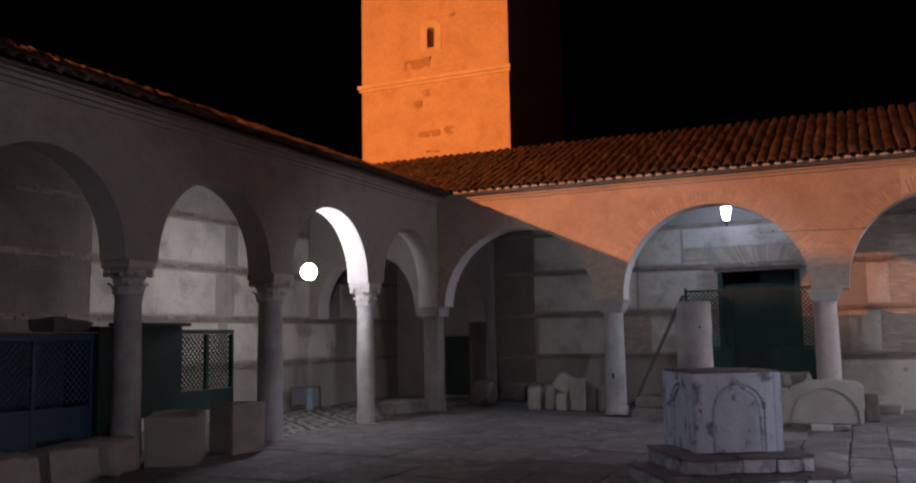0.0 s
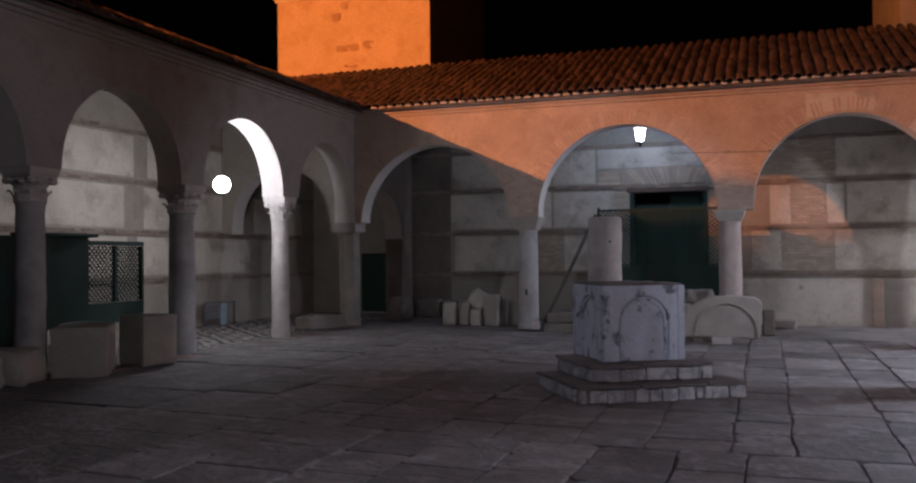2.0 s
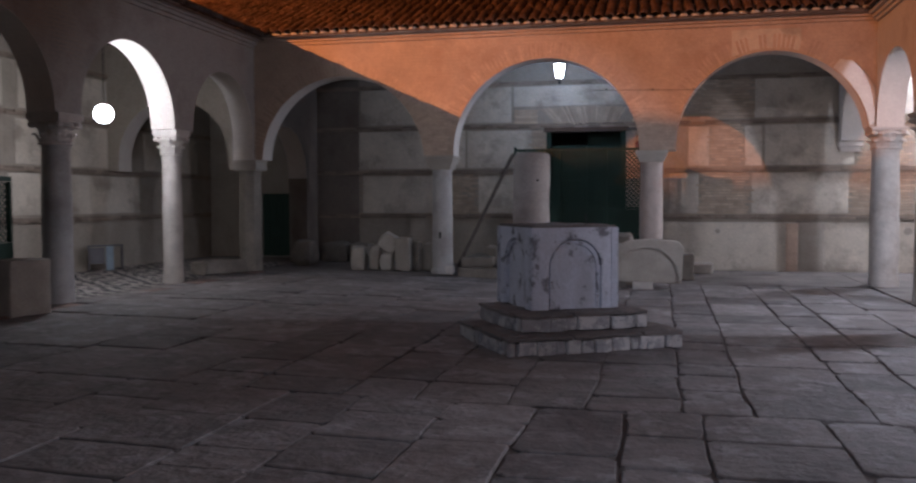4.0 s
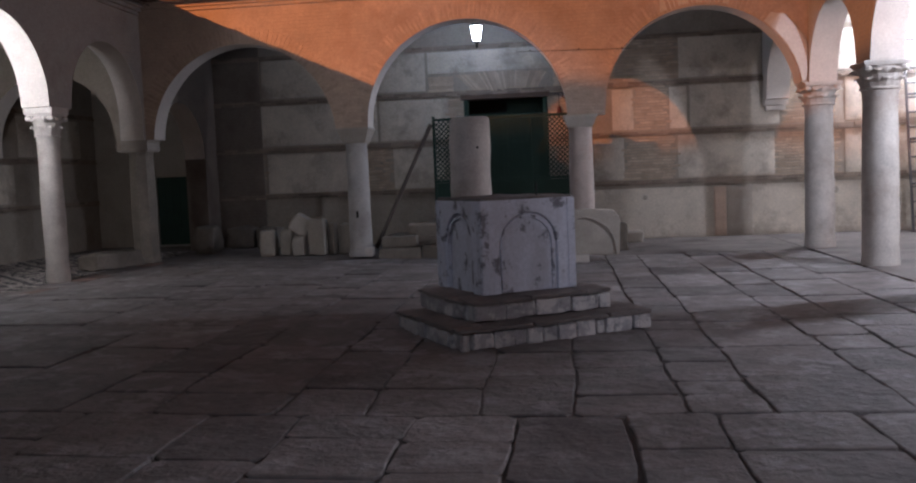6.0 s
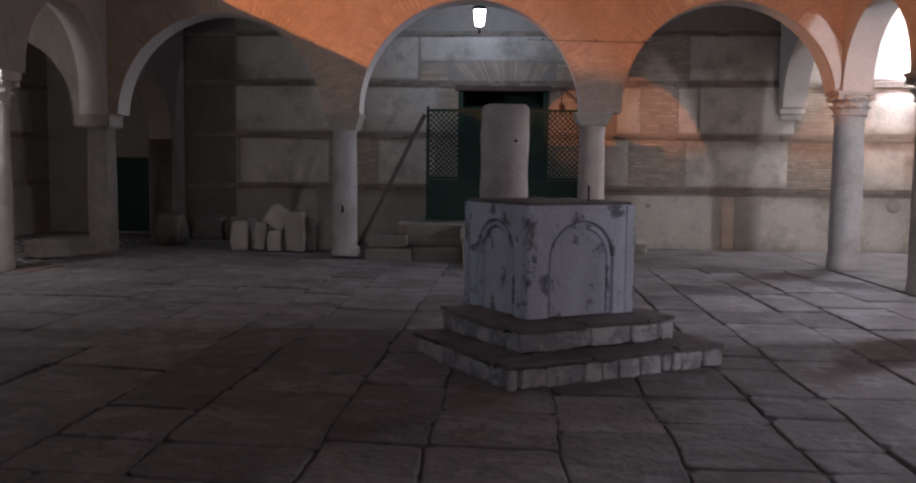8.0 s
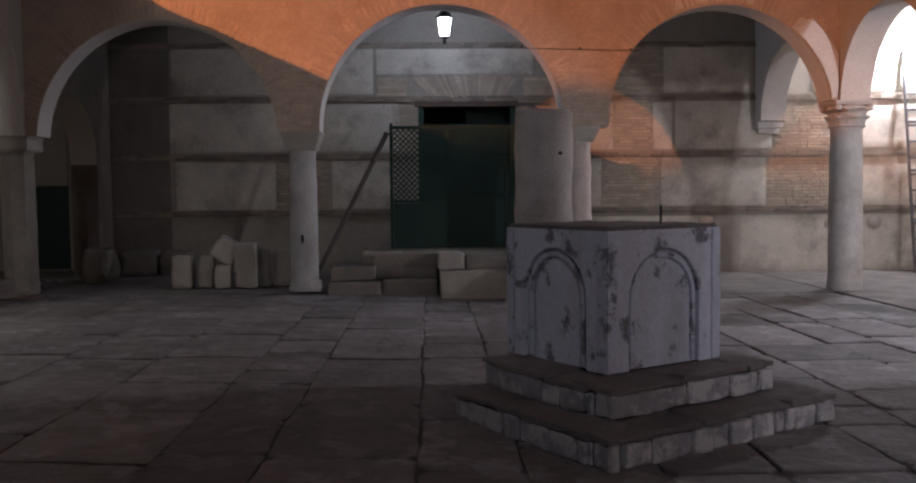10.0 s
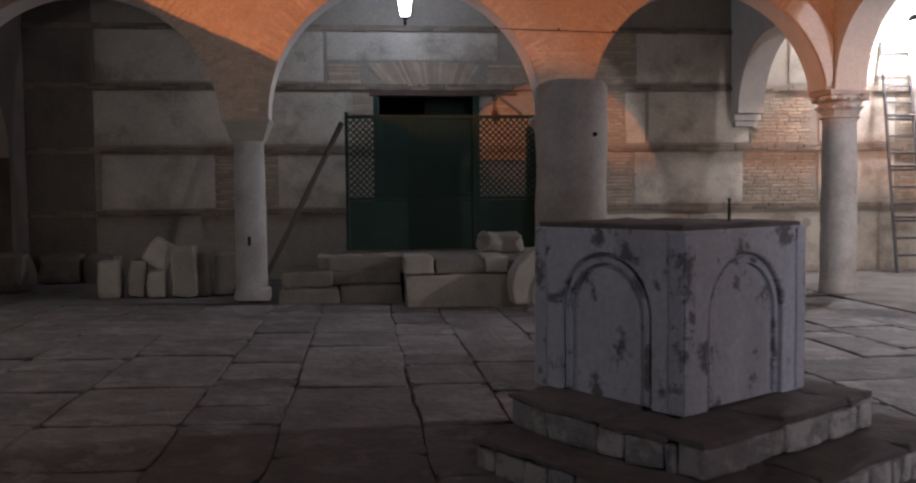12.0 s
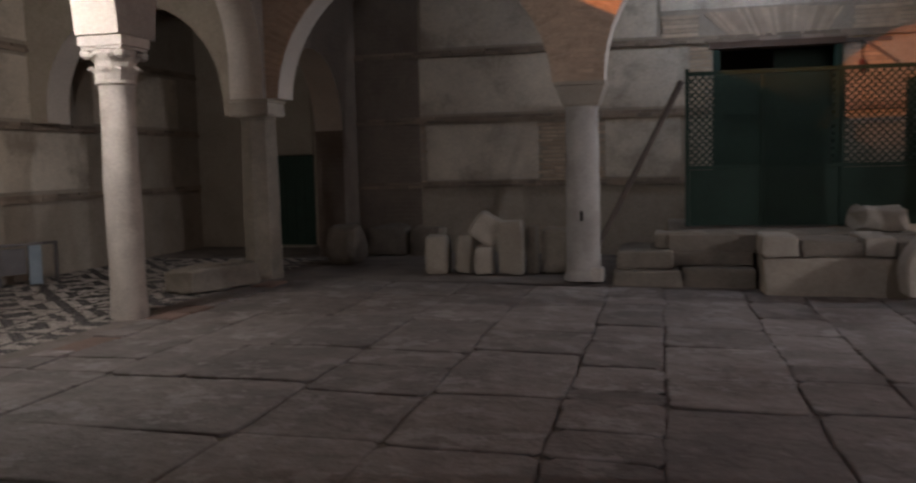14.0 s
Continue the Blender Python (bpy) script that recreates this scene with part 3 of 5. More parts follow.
door = thing("door_1", "dark green double door standing in a brick-headed doorway", "door", (0, 0, 0), "", "structure")
part("lintel_beam", box(DX0 - 0.06, DX1 + 0.05, NW - 0.05, NW + 0.3, DZ1 - 0.12, DZ1 - 0.004, 0.01), M_WOOD, door, "dark timber lintel")
part("door_frame", box(DX0 + 0.003, DX0 + 0.10, NW - 0.03, NW + 0.2, 0.53, DZ1 - 0.13, 0.008), M_GREEN, door)
part("door_frame", box(DX1 - 0.10, DX1 - 0.003, NW - 0.03, NW + 0.2, 0.53, DZ1 - 0.13, 0.008), M_GREEN, door)
for a, b, zt in ((DX0 + 0.105, -2.175, 2.76), (-2.17, DX1 - 0.105, 3.02)):
    leaf = part("door_leaf", box(a, b, NW + 0.36, NW + 0.42, 0.54, zt, 0.006), M_GREEN, door)
    for k in range(3):
        z0 = 0.62 + k * (zt - 0.6) / 3
        part("panel", box(a + 0.09, b - 0.09, NW + 0.345, NW + 0.364, z0, z0 + (zt - 0.6) / 3 - 0.12, 0.01), M_GREEN, leaf)
# black sheet paints the unlit room behind the door
structure("wall_dark_room", box(DX0 - 0.3, DX1 + 0.3, NW + 0.9, NW + 1.0, 0, 3.6), M_VOID, "near-black sheet painted as the unlit room behind the door", "wall")
door2 = thing("door_2", "low plain green door at the end of the gallery", "door", (0, 0, 0), "", "structure")
part("door_leaf", box(-10.715, -9.965, 22.56, 22.61, 0.01, 1.655, 0.005), M_GREEN, door2)
for k in range(4):
    part("plank", box(-10.70 + k * 0.186, -10.70 + k * 0.186 + 0.176, 22.55, 22.565, 0.03, 1.64, 0.004), M_GREEN, door2)
part("threshold", box(-10.75, -9.93, 22.3, 22.549, 0.002, 0.03, 0.008), M_BLOCK, door2)


def lattice(x0, x1, z0, z1, y, bm, pitch=0.092, w=0.021):
    """Crossed diagonal laths clipped to a rectangle."""
    for sgn, dy in ((1, 0.0), (-1, 0.011)):
        n = int((x1 - x0 + z1 - z0) / pitch) + 1
        for i in range(-1, n):
            c = x0 + i * pitch if sgn > 0 else x1 - i * pitch
            # a lath from the bottom edge going up at 45 degrees
            if sgn > 0:
                s = c - (z1 - z0)
                a, b = max(x0, s), min(x1, s + (z1 - z0))
                if b - a < 0.02:
                    continue
                pts = [(a, z0 + a - s), (b, z0 + b - s)]
            else:
                s = c
                a, b = max(x0, s), min(x1, s + (z1 - z0))
                if b - a < 0.02:
                    continue
                pts = [(a, z1 - (a - s)), (b, z1 - (b - s))]
            (xa, za), (xb, zb) = pts
            d = w * 0.7071
            nx, nz = (-d, d) if sgn > 0 else (d, d)
            vs = []
            for yy in (y + dy, y + dy + 0.010):
                vs.append([bm.verts.new(p) for p in ((xa - nx / 2, yy, za - nz / 2), (xb - nx / 2, yy, zb - nz / 2), (xb + nx / 2, yy, zb + nz / 2), (xa + nx / 2, yy, za + nz / 2))])
            f, g = vs
            bm.faces.new(f)
            bm.faces.new(g[::-1])
            for k in range(4):
                bm.faces.new((f[k], g[k], g[(k + 1) % 4], f[(k + 1) % 4]))
    bmesh.ops.recalc_face_normals(bm, faces=bm.faces[:])
    return bm


FY = 19.62
fence = thing("lattice_screen", "dark green painted wooden screen with lattice upper panels", "screen", (0, 0, 0))
FX0, FX1, FZ0, FZ1, FZM = -3.53, -0.62, 0.53, 2.55, 1.33
part("top_rail", box(FX0, FX1, FY - 0.02, FY + 0.035, FZ1 - 0.05, FZ1, 0.005), M_GREEN, fence)
part("middle_rail", box(FX0, FX1, FY - 0.02, FY + 0.035, FZM - 0.05, FZM, 0.005), M_GREEN, fence)
for x in (FX0, -2.58, -1.62, FX1 - 0.05):
    part("post", box(x, x + 0.05, FY - 0.025, FY + 0.04, FZ0, FZ1 - 0.055 + (0.1 if x in (FX0,) else 0), 0.004), M_GREEN, fence)
for a, b in ((FX0 + 0.055, -2.585), (-2.525, -1.625), (-1.565, FX1 - 0.055)):
    part("lattice_panel", lattice(a, b, FZM + 0.005, FZ1 - 0.055, FY, bmesh.new()), M_GREEN, fence)
    part("solid_panel", box(a, b, FY - 0.005, FY + 0.02, FZ0 + 0.01, FZM - 0.055, 0.003), M_GREEN, fence)
part("return_panel", box(FX1 + 0.003, FX1 + 0.03, FY - 0.02, FY + 1.0, FZ0, FZ1 - 0.12, 0.004), M_GREEN, fence)
brace = thing("timber_brace", "slanting weathered timber prop holding the green screen", "prop", (0, 0, 0))
part("pole", rod((-3.57, 19.70, 2.45), (-4.82, 19.9, 0.02), 0.042, 8), M_BEAM, brace)
hook = thing("wall_hook", "small dark iron bracket with a slanting bar on the wall", "bracket", (0, 0, 0))
part("bar", rod((-1.0, NW - 0.02, 3.08), (-0.6, NW - 0.35, 2.7), 0.025, 6), M_BEAM, hook)
part("plate", box(-1.25, -0.62, NW - 0.03, NW - 0.004, 3.05, 3.11, 0.004), M_BEAM, hook)
part("chain", rod((-1.02, NW - 0.06, 3.05), (-1.02, NW - 0.06, 2.80), 0.008, 6), M_IRON, hook)
part("weight", lathe([(0.01, 2.60), (0.05, 2.64), (0.045, 2.76), (0.015, 2.80)], 8, -1.02, NW - 0.06), material("dark_red_paint", (0.10, 0.025, 0.02), 0.6), hook, "small dark red hanging weight")
rub = thing("rubble_stone", "rough pale rubble stone lying on the podium", "stone", (0, 0, 0))
part("stone", box(-1.62, -1.02, 18.6, 19.05, 0.535, 0.80, 0.09, 0.085, 6, seed=21), M_BLOCK, rub, "", True)

# ---------------------------------------------------------------- the well
WC, WA = (-1.62, 11.03), 31.3
well = thing("well", "square lavender-grey painted stone wellhead on two worn steps", "well", (WC[0], WC[1], -0.1, 0, 0, WA))
part("body", box(-0.472, 0.472, -0.472, 0.472, 0.382, 1.268), M_WELL, well)
part("rim", box(-0.50, 0.50, -0.50, 0.50, 1.262, 1.296, 0.014, 0.012, 10, seed=32), M_TREAD, well, "dark worn rim", True)


def arch_band(r0, r1, zc, zb, y0, y1, bm, n=14):
    """A raised band round a blind arch, in the plane y."""
    pts = []
    for r in (r0, r1):
        row = [(-r, zb)] + [(r * math.cos(math.pi - math.pi * i / n), zc + r * math.sin(math.pi * i / n)) for i in range(n + 1)] + [(r, zb)]
        pts.append(row)
    inn, out = pts
    for i in range(len(inn) - 1):
        q = [(inn[i], y0), (inn[i + 1], y0), (out[i + 1], y0), (out[i], y0)]
        f = [bm.verts.new((p[0], y, p[1])) for p, y in q]
        g = [bm.verts.new((p[0], y1, p[1])) for p, _ in q]
        bm.faces.new(f)
        for a, b in ((0, 1), (2, 3)) + (((3, 0),) if i == 0 else ()) + (((1, 2),) if i == len(inn) - 2 else ()):
            bm.faces.new((f[a], g[a], g[b], f[b]))
    bmesh.ops.remove_doubles(bm, verts=bm.verts[:], dist=0.0004)
    return bm


def sunk_face(half, z0, z1, r, zc, depth, n=18):
    """One side of the wellhead, with an arched field sunk into it and chipped outer edges."""
    bm = bmesh.new()
    hole = [(-r, z0)] + [(-r * math.cos(math.pi * i / n), zc + r * math.sin(math.pi * i / n)) for i in range(n + 1)] + [(r, z0)]
    tip = math.atan2(z1 - zc, half)
    hole += [(sx * r * math.cos(tip), zc + r * math.sin(tip)) for sx in (-1, 1)]
    hole.sort(key=lambda q: -math.atan2(q[1] - zc + 1e-4, q[0]) if q[1] > z0 else q[0] * 99)
    rows = []
    for x, z in hole:
        dx, dz = (x, 0.0) if z <= zc else (x, z - zc)
        k = min(half / abs(dx) if abs(dx) > 1e-6 else 99, (z1 - zc) / dz if dz > 1e-6 else 99)
        ex, ez = dx * k, (z if z <= zc else zc + dz * k)
        rows.append([bm.verts.new(q) for q in ((x, -half + depth, z), (x, -half + 0.006, z), (x * 1.02, -half, z if z <= zc else zc + dz * 1.02), (ex, -half, ez))])
    for p, q in zip(rows, rows[1:]):
        for i in range(3):
            bm.faces.new((p[i], q[i], q[i + 1], p[i + 1]))
    bmesh.ops.remove_doubles(bm, verts=bm.verts[:], dist=0.0004)
    bmesh.ops.recalc_face_normals(bm, faces=bm.faces[:])
    return bm


for k in range(4):
    turn = Matrix.Rotation(math.pi / 2 * k, 3, "Z")
    pieces = [("side", sunk_face(0.51, 0.383, 1.27, 0.315, 0.83, 0.036), M_WELL),
              ("arch_moulding", arch_band(0.262, 0.292, 0.83, 0.40, -0.496, -0.470, bmesh.new()), M_WORN)]
    for sx in (-1, 1):
        pieces.append(("corner_strip", box(sx * 0.47 - 0.04, sx * 0.47 + 0.04, -0.521, -0.508, 0.39, 1.26, 0.006, 0.003, 3, seed=k + sx), M_WORN))
    for nm, bm, mt in pieces:
        bmesh.ops.recalc_face_normals(bm, faces=bm.faces[:])
        bmesh.ops.rotate(bm, verts=bm.verts[:], cent=(0, 0, 0), matrix=turn)
        part(nm, bm, mt, well)


def step_course(u0, u1, v0, v1, z0, z1, wide):
    """One step: a core, a face of small upright stones and a brown tread along three sides."""
    part("step_core", box(u0 + 0.12, u1 - 0.12, v0 + 0.12, v1, z0, z1 - 0.012), M_TREAD, well)
    rr = random.Random(wide)
    for (ax, ay), (bx, by) in (((u0, v0), (u1, v0)), ((u1, v0), (u1, v1)), ((u0, v1), (u0, v0))):
        length = math.hypot(bx - ax, by - ay)
        turn = Matrix.Translation((ax, ay, 0)) @ Matrix.Rotation(math.atan2(by - ay, bx - ax), 4, "Z")
        end = length - 0.14
        cut = [0.0]
        while cut[-1] < end:
            cut.append(cut[-1] + rr.uniform(0.09, 0.24) * wide)
        cut[-1] = end
        for a, b in zip(cut, cut[1:]):
            if b - a < 0.03:
                continue
            bm = box(a + 0.006, b - 0.006, rr.uniform(-0.014, 0.012), 0.135, z0 + 0.002, z1 - 0.042, 0.022, 0.018, 3, seed=rr.random() * 99)
            bmesh.ops.transform(bm, verts=bm.verts[:], matrix=turn)
            part("step_stone", bm, M_STEP, well)
        t = 0.0
        while t < length - 0.2:
            b = min(t + rr.uniform(0.4, 0.8), length - 0.16)
            bm = box(t + 0.004, b - 0.004, -0.018 + rr.uniform(-0.01, 0.01), 0.30, z1 - 0.040, z1 + rr.uniform(-0.010, 0.004), 0.018, 0.024, 5, seed=rr.random() * 99)
            bmesh.ops.transform(bm, verts=bm.verts[:], matrix=turn)
            part("tread", bm, M_TREAD, well)
            t = b
            if length - 0.16 - t < 0.1:
                break


step_course(-1.02, 0.98, -1.08, 0.46, 0.0, 0.19, 1.0)
step_course(-0.77, 0.73, -0.80, 0.44, 0.192, 0.38, 1.7)
rod_t = thing("iron_rod", "short upright iron rod on the rim of the well", "rod", (-1.28, 11.0, 1.19))
part("rod", rod((0, 0, 0), (0, 0, 0.13), 0.009, 8), M_IRON, rod_t)
drum = thing("column_drum", "broken pale stone column shaft standing behind the well", "column", (-2.0, 11.70, -0.095))
dense = [(0.235, 0), (0.245, 0.06), (0.235, 0.12)] + [(0.228 - 0.012 * i / 16, 0.15 + 1.95 * i / 16) for i in range(17)] + [(0.20, 2.125)]
bm = lathe(dense, 26)
for v in bm.verts:
    v.co += noise.noise_vector(v.co * 5.0) * 0.014
part("shaft", bm, M_MARBLE, drum, "", True)
# black disc paints the hole's inner shade
part("dowel_hole", lathe([(0.013, -0.02), (0.013, 0.012)], 10), M_VOID, drum, "small dowel hole, its shade painted black").matrix_basis = pose(0.10, -0.19, 1.80, 90, 0, 28)

# ---------------------------------------------------------------- carved tympanum and loose stones
tym = thing("carved_tympanum", "carved limestone slab with one rounded corner propped on small stones", "carving", (-0.79, 17.0, -0.1))
bm = bmesh.new()
prof = [(-0.68, 0.115), (0.68, 0.115), (0.71, 0.74), (0.60, 0.84), (0.15, 0.87)] + [(0.05 + 0.76 * math.cos(math.pi / 2 * (1 + i / 7)), 0.36 + 0.51 * math.sin(math.pi / 2 * (1 + i / 7))) for i in range(1, 8)]
fr = [bm.verts.new((x, -0.16 + 0.12 * z, z)) for x, z in prof]
bk = [bm.verts.new((x, 0.22 + 0.12 * z, z)) for x, z in prof]
bm.faces.new(fr)
bm.faces.new(bk[::-1])
for i in range(len(prof)):
    bm.faces.new((fr[i], bk[i], bk[(i + 1) % len(prof)], fr[(i + 1) % len(prof)]))
bmesh.ops.recalc_face_normals(bm, faces=bm.faces[:])
bmesh.ops.bevel(bm, geom=bm.edges[:], offset=0.02, segments=2, affect="EDGES")
part("slab", bm, M_BLOCK, tym, "", True)
bm = arch_band(0.53, 0.56, 0.20, 0.13, -0.20, -0.08, bmesh.new())
for v in bm.verts:
    v.co.y += 0.12 * v.co.z
    v.co.x += 0.10
part("carved_band", bm, M_BLOCK, tym)
part("prop_stone", box(-0.16, 0.18, -0.2, 0.15, 0.0, 0.125, 0.015, 0.006, 1, seed=5), M_MARBLE, tym, "pale stone wedge", True)
part("prop_stone", box(-0.5, -0.3, 0.0, 0.2, 0.0, 0.125, 0.015, 0.006, 1, seed=6), M_BLOCK, tym, "", True)


def stone(name, label, cat, x0, x1, y0, y1, z0, z1, bev=0.05, rough=0.03, seed=0, mat=None, rot=(0, 0, 0), group="", cuts=4):
    cx, cy = (x0 + x1) / 2, (y0 + y1) / 2
    ob = part(name, box(x0 - cx, x1 - cx, y0 - cy, y1 - cy, 0, z1 - z0, bev, rough, cuts, seed=seed), mat or M_BLOCK, None, "", True)
    ob.matrix_basis = pose(cx, cy, z0, *rot)
    return tagged(ob, label, cat, group)


G = "loose carved stones"
stone("stone_block", "upright rough pale stone block beside other fragments", "stone", -6.85, -6.57, 18.62, 18.95, 0.0, 0.50, 0.06, 0.035, 11, cuts=6, group=G)
stone("stone_block", "narrow upright rough stone fragment in a heap", "stone", -6.46, -6.25, 18.62, 18.95, 0.0, 0.52, 0.06, 0.035, 12, cuts=6, group=G, rot=(0, 3, 4))
stone("stone_block", "short stone fragment under a tilted boulder", "stone", -6.19, -5.95, 18.55, 18.85, 0.0, 0.38, 0.06, 0.035, 13, cuts=6, group=G)
stone("stone_block", "angular pale stone block tilted across two others", "stone", -6.34, -5.97, 18.62, 18.98, 0.45, 0.80, 0.05, 0.03, 14, cuts=6, group=G, rot=(8, 36, 10))
stone("stone_block", "tall upright stone block with chipped edges", "stone", -5.88, -5.56, 18.58, 18.9, 0.0, 0.70, 0.05, 0.03, 15, cuts=6, group=G)
stone("stone_block", "thin upright slab beside the stone heap", "stone", -5.54, -5.40, 18.75, 19.1, 0.0, 0.62, 0.04, 0.025, 16, cuts=6, group=G, mat=M_PODIUM)
stone("stone_block", "dark squat stone behind the gallery column", "stone", -5.36, -5.0, 18.9, 19.3, 0.0, 0.56, 0.05, 0.03, 17, cuts=6, group=G, mat=M_PODIUM)
stone("boulder", "dim rounded boulder beside the low green door", "stone", -8.62, -8.12, 19.5, 20.05, 0.0, 0.58, 0.15, 0.06, 18, group=G, mat=M_PODIUM)
stone("boulder", "dim low boulder against the gallery wall", "stone", -8.4, -7.75, 20.8, 21.3, 0.0, 0.48, 0.12, 0.05, 19, group=G, mat=M_PODIUM)
stone("boulder", "dim squared stone against the gallery wall", "stone", -7.7, -7.2, 20.8, 21.3, 0.0, 0.45, 0.06, 0.04, 20, group=G, mat=M_PODIUM)
stone("stone_slab", "long broken stone trough lying between two columns", "stone", -9.35, -8.85, 16.55, 17.75, 0.0, 0.30, 0.11, 0.04, 22, cuts=6, rot=(0, 0, -16), group=G, mat=M_PODIUM)
stone("stone_block", "large rough limestone block beside a column", "stone", -9.0, -8.3, 9.12, 10.08, 0.0, 0.66, 0.04, 0.02, 23, group=G, rot=(0, 0, 35))
stone("stone_block", "large squared grey stone cube beside a column", "stone", -8.85, -8.27, 10.5, 11.08, 0.0, 0.72, 0.03, 0.012, 24, group=G, rot=(0, 0, -15))
stone("carved_stone", "worn moulded stone base in front of a column", "stone", -9.15, -8.5, 8.2, 8.85, 0.0, 0.44, 0.10, 0.04, 25, group=G, rot=(0, 0, 20))
stone("rubble_stone", "rough rubble stone in a low row", "stone", -9.0, -8.4, 7.35, 8.08, 0.0, 0.42, 0.08, 0.05, 26, group=G)
stone("rubble_stone", "rough rubble stone in a low row", "stone", -9.1, -8.45, 6.45, 7.25, 0.0, 0.42, 0.08, 0.05, 27, group=G)
stone("rubble_stone", "small dim stone behind the carved slab", "stone", -0.08, 0.16, 18.6, 19.0, -0.1, 0.42, 0.05, 0.03, 29, group=G, mat=M_PODIUM)
stone("rubble_stone", "dark stone lying against the gallery wall", "stone", 0.1, 0.6, 20.4, 21.0, -0.1, 0.12, 0.06, 0.04, 28, group=G)

# ---------------------------------------------------------------- west gallery: booth, cabinet, mosaic
booth = thing("market_booth", "faded blue-green wooden booth with lattice windows", "booth", (-9.45, 8.35, 0, 0, 0, 90))
# local x runs along the arcade, local -y faces the courtyard
part("front_panel", box(-2.3, 0.5, -0.02, 0.02, 0.02, 0.82, 0.005), M_BLUE, booth)
for a, b in ((-2.25, -1.35), (-1.30, -0.45), (-0.40, 0.45)):
    part("lattice_window", lattice(a, b, 0.87, 1.66, -0.01, bmesh.new()), M_BLUE, booth)
for x in (-2.32, -1.35, -0.45, 0.45):
    part("post", box(x, x + 0.05, -0.03, 0.03, 0.02, 1.72, 0.004), M_BLUE, booth)
part("top_rail", box(-2.35, 0.55, -0.04, 0.04, 1.67, 1.75, 0.005), M_BLUE, booth)
part("back_panel", box(-2.3, 0.5, 0.5, 0.54, 0.02, 1.7), M_BLUE, booth)
part("side_panel", box(0.5, 0.54, -0.02, 0.54, 0.02, 1.72), M_BLUE, booth)
part("roof_board", box(-2.4, 0.6, -0.1, 0.65, 1.755, 1.79, 0.008), M_BEAM, booth, "rough timber roof board")
part("plinth_box", box(-0.35, 0.15, -0.06, -0.022, 0.15, 0.42, 0.005), M_VOID, booth, "dark hatch")
heap = thing("cloth_heap", "crumpled dark cloth heaped on the booth roof", "cloth", (-9.7, 8.35, 1.791, 0, 0, 90))
part("cloth", box(-0.1, 0.58, -0.2, 0.25, 0, 0.17, 0.06, 0.055, 7, seed=41), M_BEAM, heap, "", True)
cab = thing("green_cabinet", "dark green wooden cabinet with latticed doors", "cabinet", (-9.62, 10.4, 0, 0, 0, 90))
part("side_door", box(-1.55, -0.75, -0.3, 0.3, 0.05, 1.86, 0.008), M_GREEN, cab, "plain green side case")
part("door", box(-0.74, 0.26, -0.10, 0.3, 0.55, 1.86, 0.006), M_GREEN, cab)
part("bottom_rail", box(0.265, 1.58, -0.03, 0.03, 0.55, 0.87, 0.005), M_GREEN, cab)
part("top_rail", box(0.265, 1.58, -0.03, 0.03, 1.75, 1.82, 0.005), M_GREEN, cab)
for x in (0.27, 0.90, 1.52):
    part("stile", box(x, x + 0.06, -0.028, 0.028, 0.875, 1.745, 0.004), M_GREEN, cab)
for a, b in ((0.335, 0.895), (0.965, 1.515)):
    part("lattice_panel", lattice(a, b, 0.88, 1.74, -0.01, bmesh.new(), 0.088, 0.019), M_GREEN, cab)
part("cornice", box(-0.8, 0.4, -0.16, 0.32, 1.865, 1.92, 0.01), M_GREEN, cab)
for x in (-0.7, 1.5):
    part("leg", box(x, x + 0.06, -0.02, 0.04, 0.0, 0.545, 0.004), M_GREEN, cab)
# simple stand shape in place of a small folding chair
stand = thing("small_chair_stand", "small grey folding chair-like stand with pale blue panel on the mosaic", "stand", (-11.75, 17.25, 0.02, 0, 0, 65))
part("frame", box(-0.28, -0.25, -0.02, 0.02, 0, 0.42, 0.004), M_STEEL, stand)
part("frame", box(0.25, 0.28, -0.02, 0.02, 0, 0.42, 0.004), M_STEEL, stand)
part("panel", box(-0.245, -0.02, -0.012, 0.012, 0.12, 0.4, 0.004), M_STEEL, stand)
part("blue_panel", box(0.0, 0.12, -0.03, 0.0, 0.0, 0.42, 0.004), material("pale_blue_plastic", (0.22, 0.27, 0.31), 0.5), stand, "pale blue panel")
stand.scale = (1.4, 1.0, 1.2)
part("top_bar", box(-0.28, 0.28, -0.02, 0.02, 0.421, 0.45, 0.004), M_STEEL, stand)

# ---------------------------------------------------------------- lamps
lan = thing("wall_lantern", "lit glass lantern with black metal frame hanging in the arch", "lantern", (NLAMP[0], NLAMP[1], NLAMP[2]))
bm = lathe([(0.065, -0.15), (0.072, -0.14), (0.11, 0.12)], 6)
part("glass", bm, M_LIT, lan, "glowing white glass").visible_shadow = False
part("cap", lathe([(0.145, 0.123), (0.14, 0.14), (0.08, 0.22), (0.03, 0.25), (0.02, 0.37)], 6), M_IRON, lan)
part("stem", rod((0, 0, 0.36), (0, 0, 4.849 - NLAMP[2]), 0.009, 6), M_IRON, lan)
part("finial", lathe([(0.012, -0.30), (0.03, -0.26), (0.016, -0.22), (0.06, -0.19), (0.07, -0.172)], 8), M_IRON, lan)
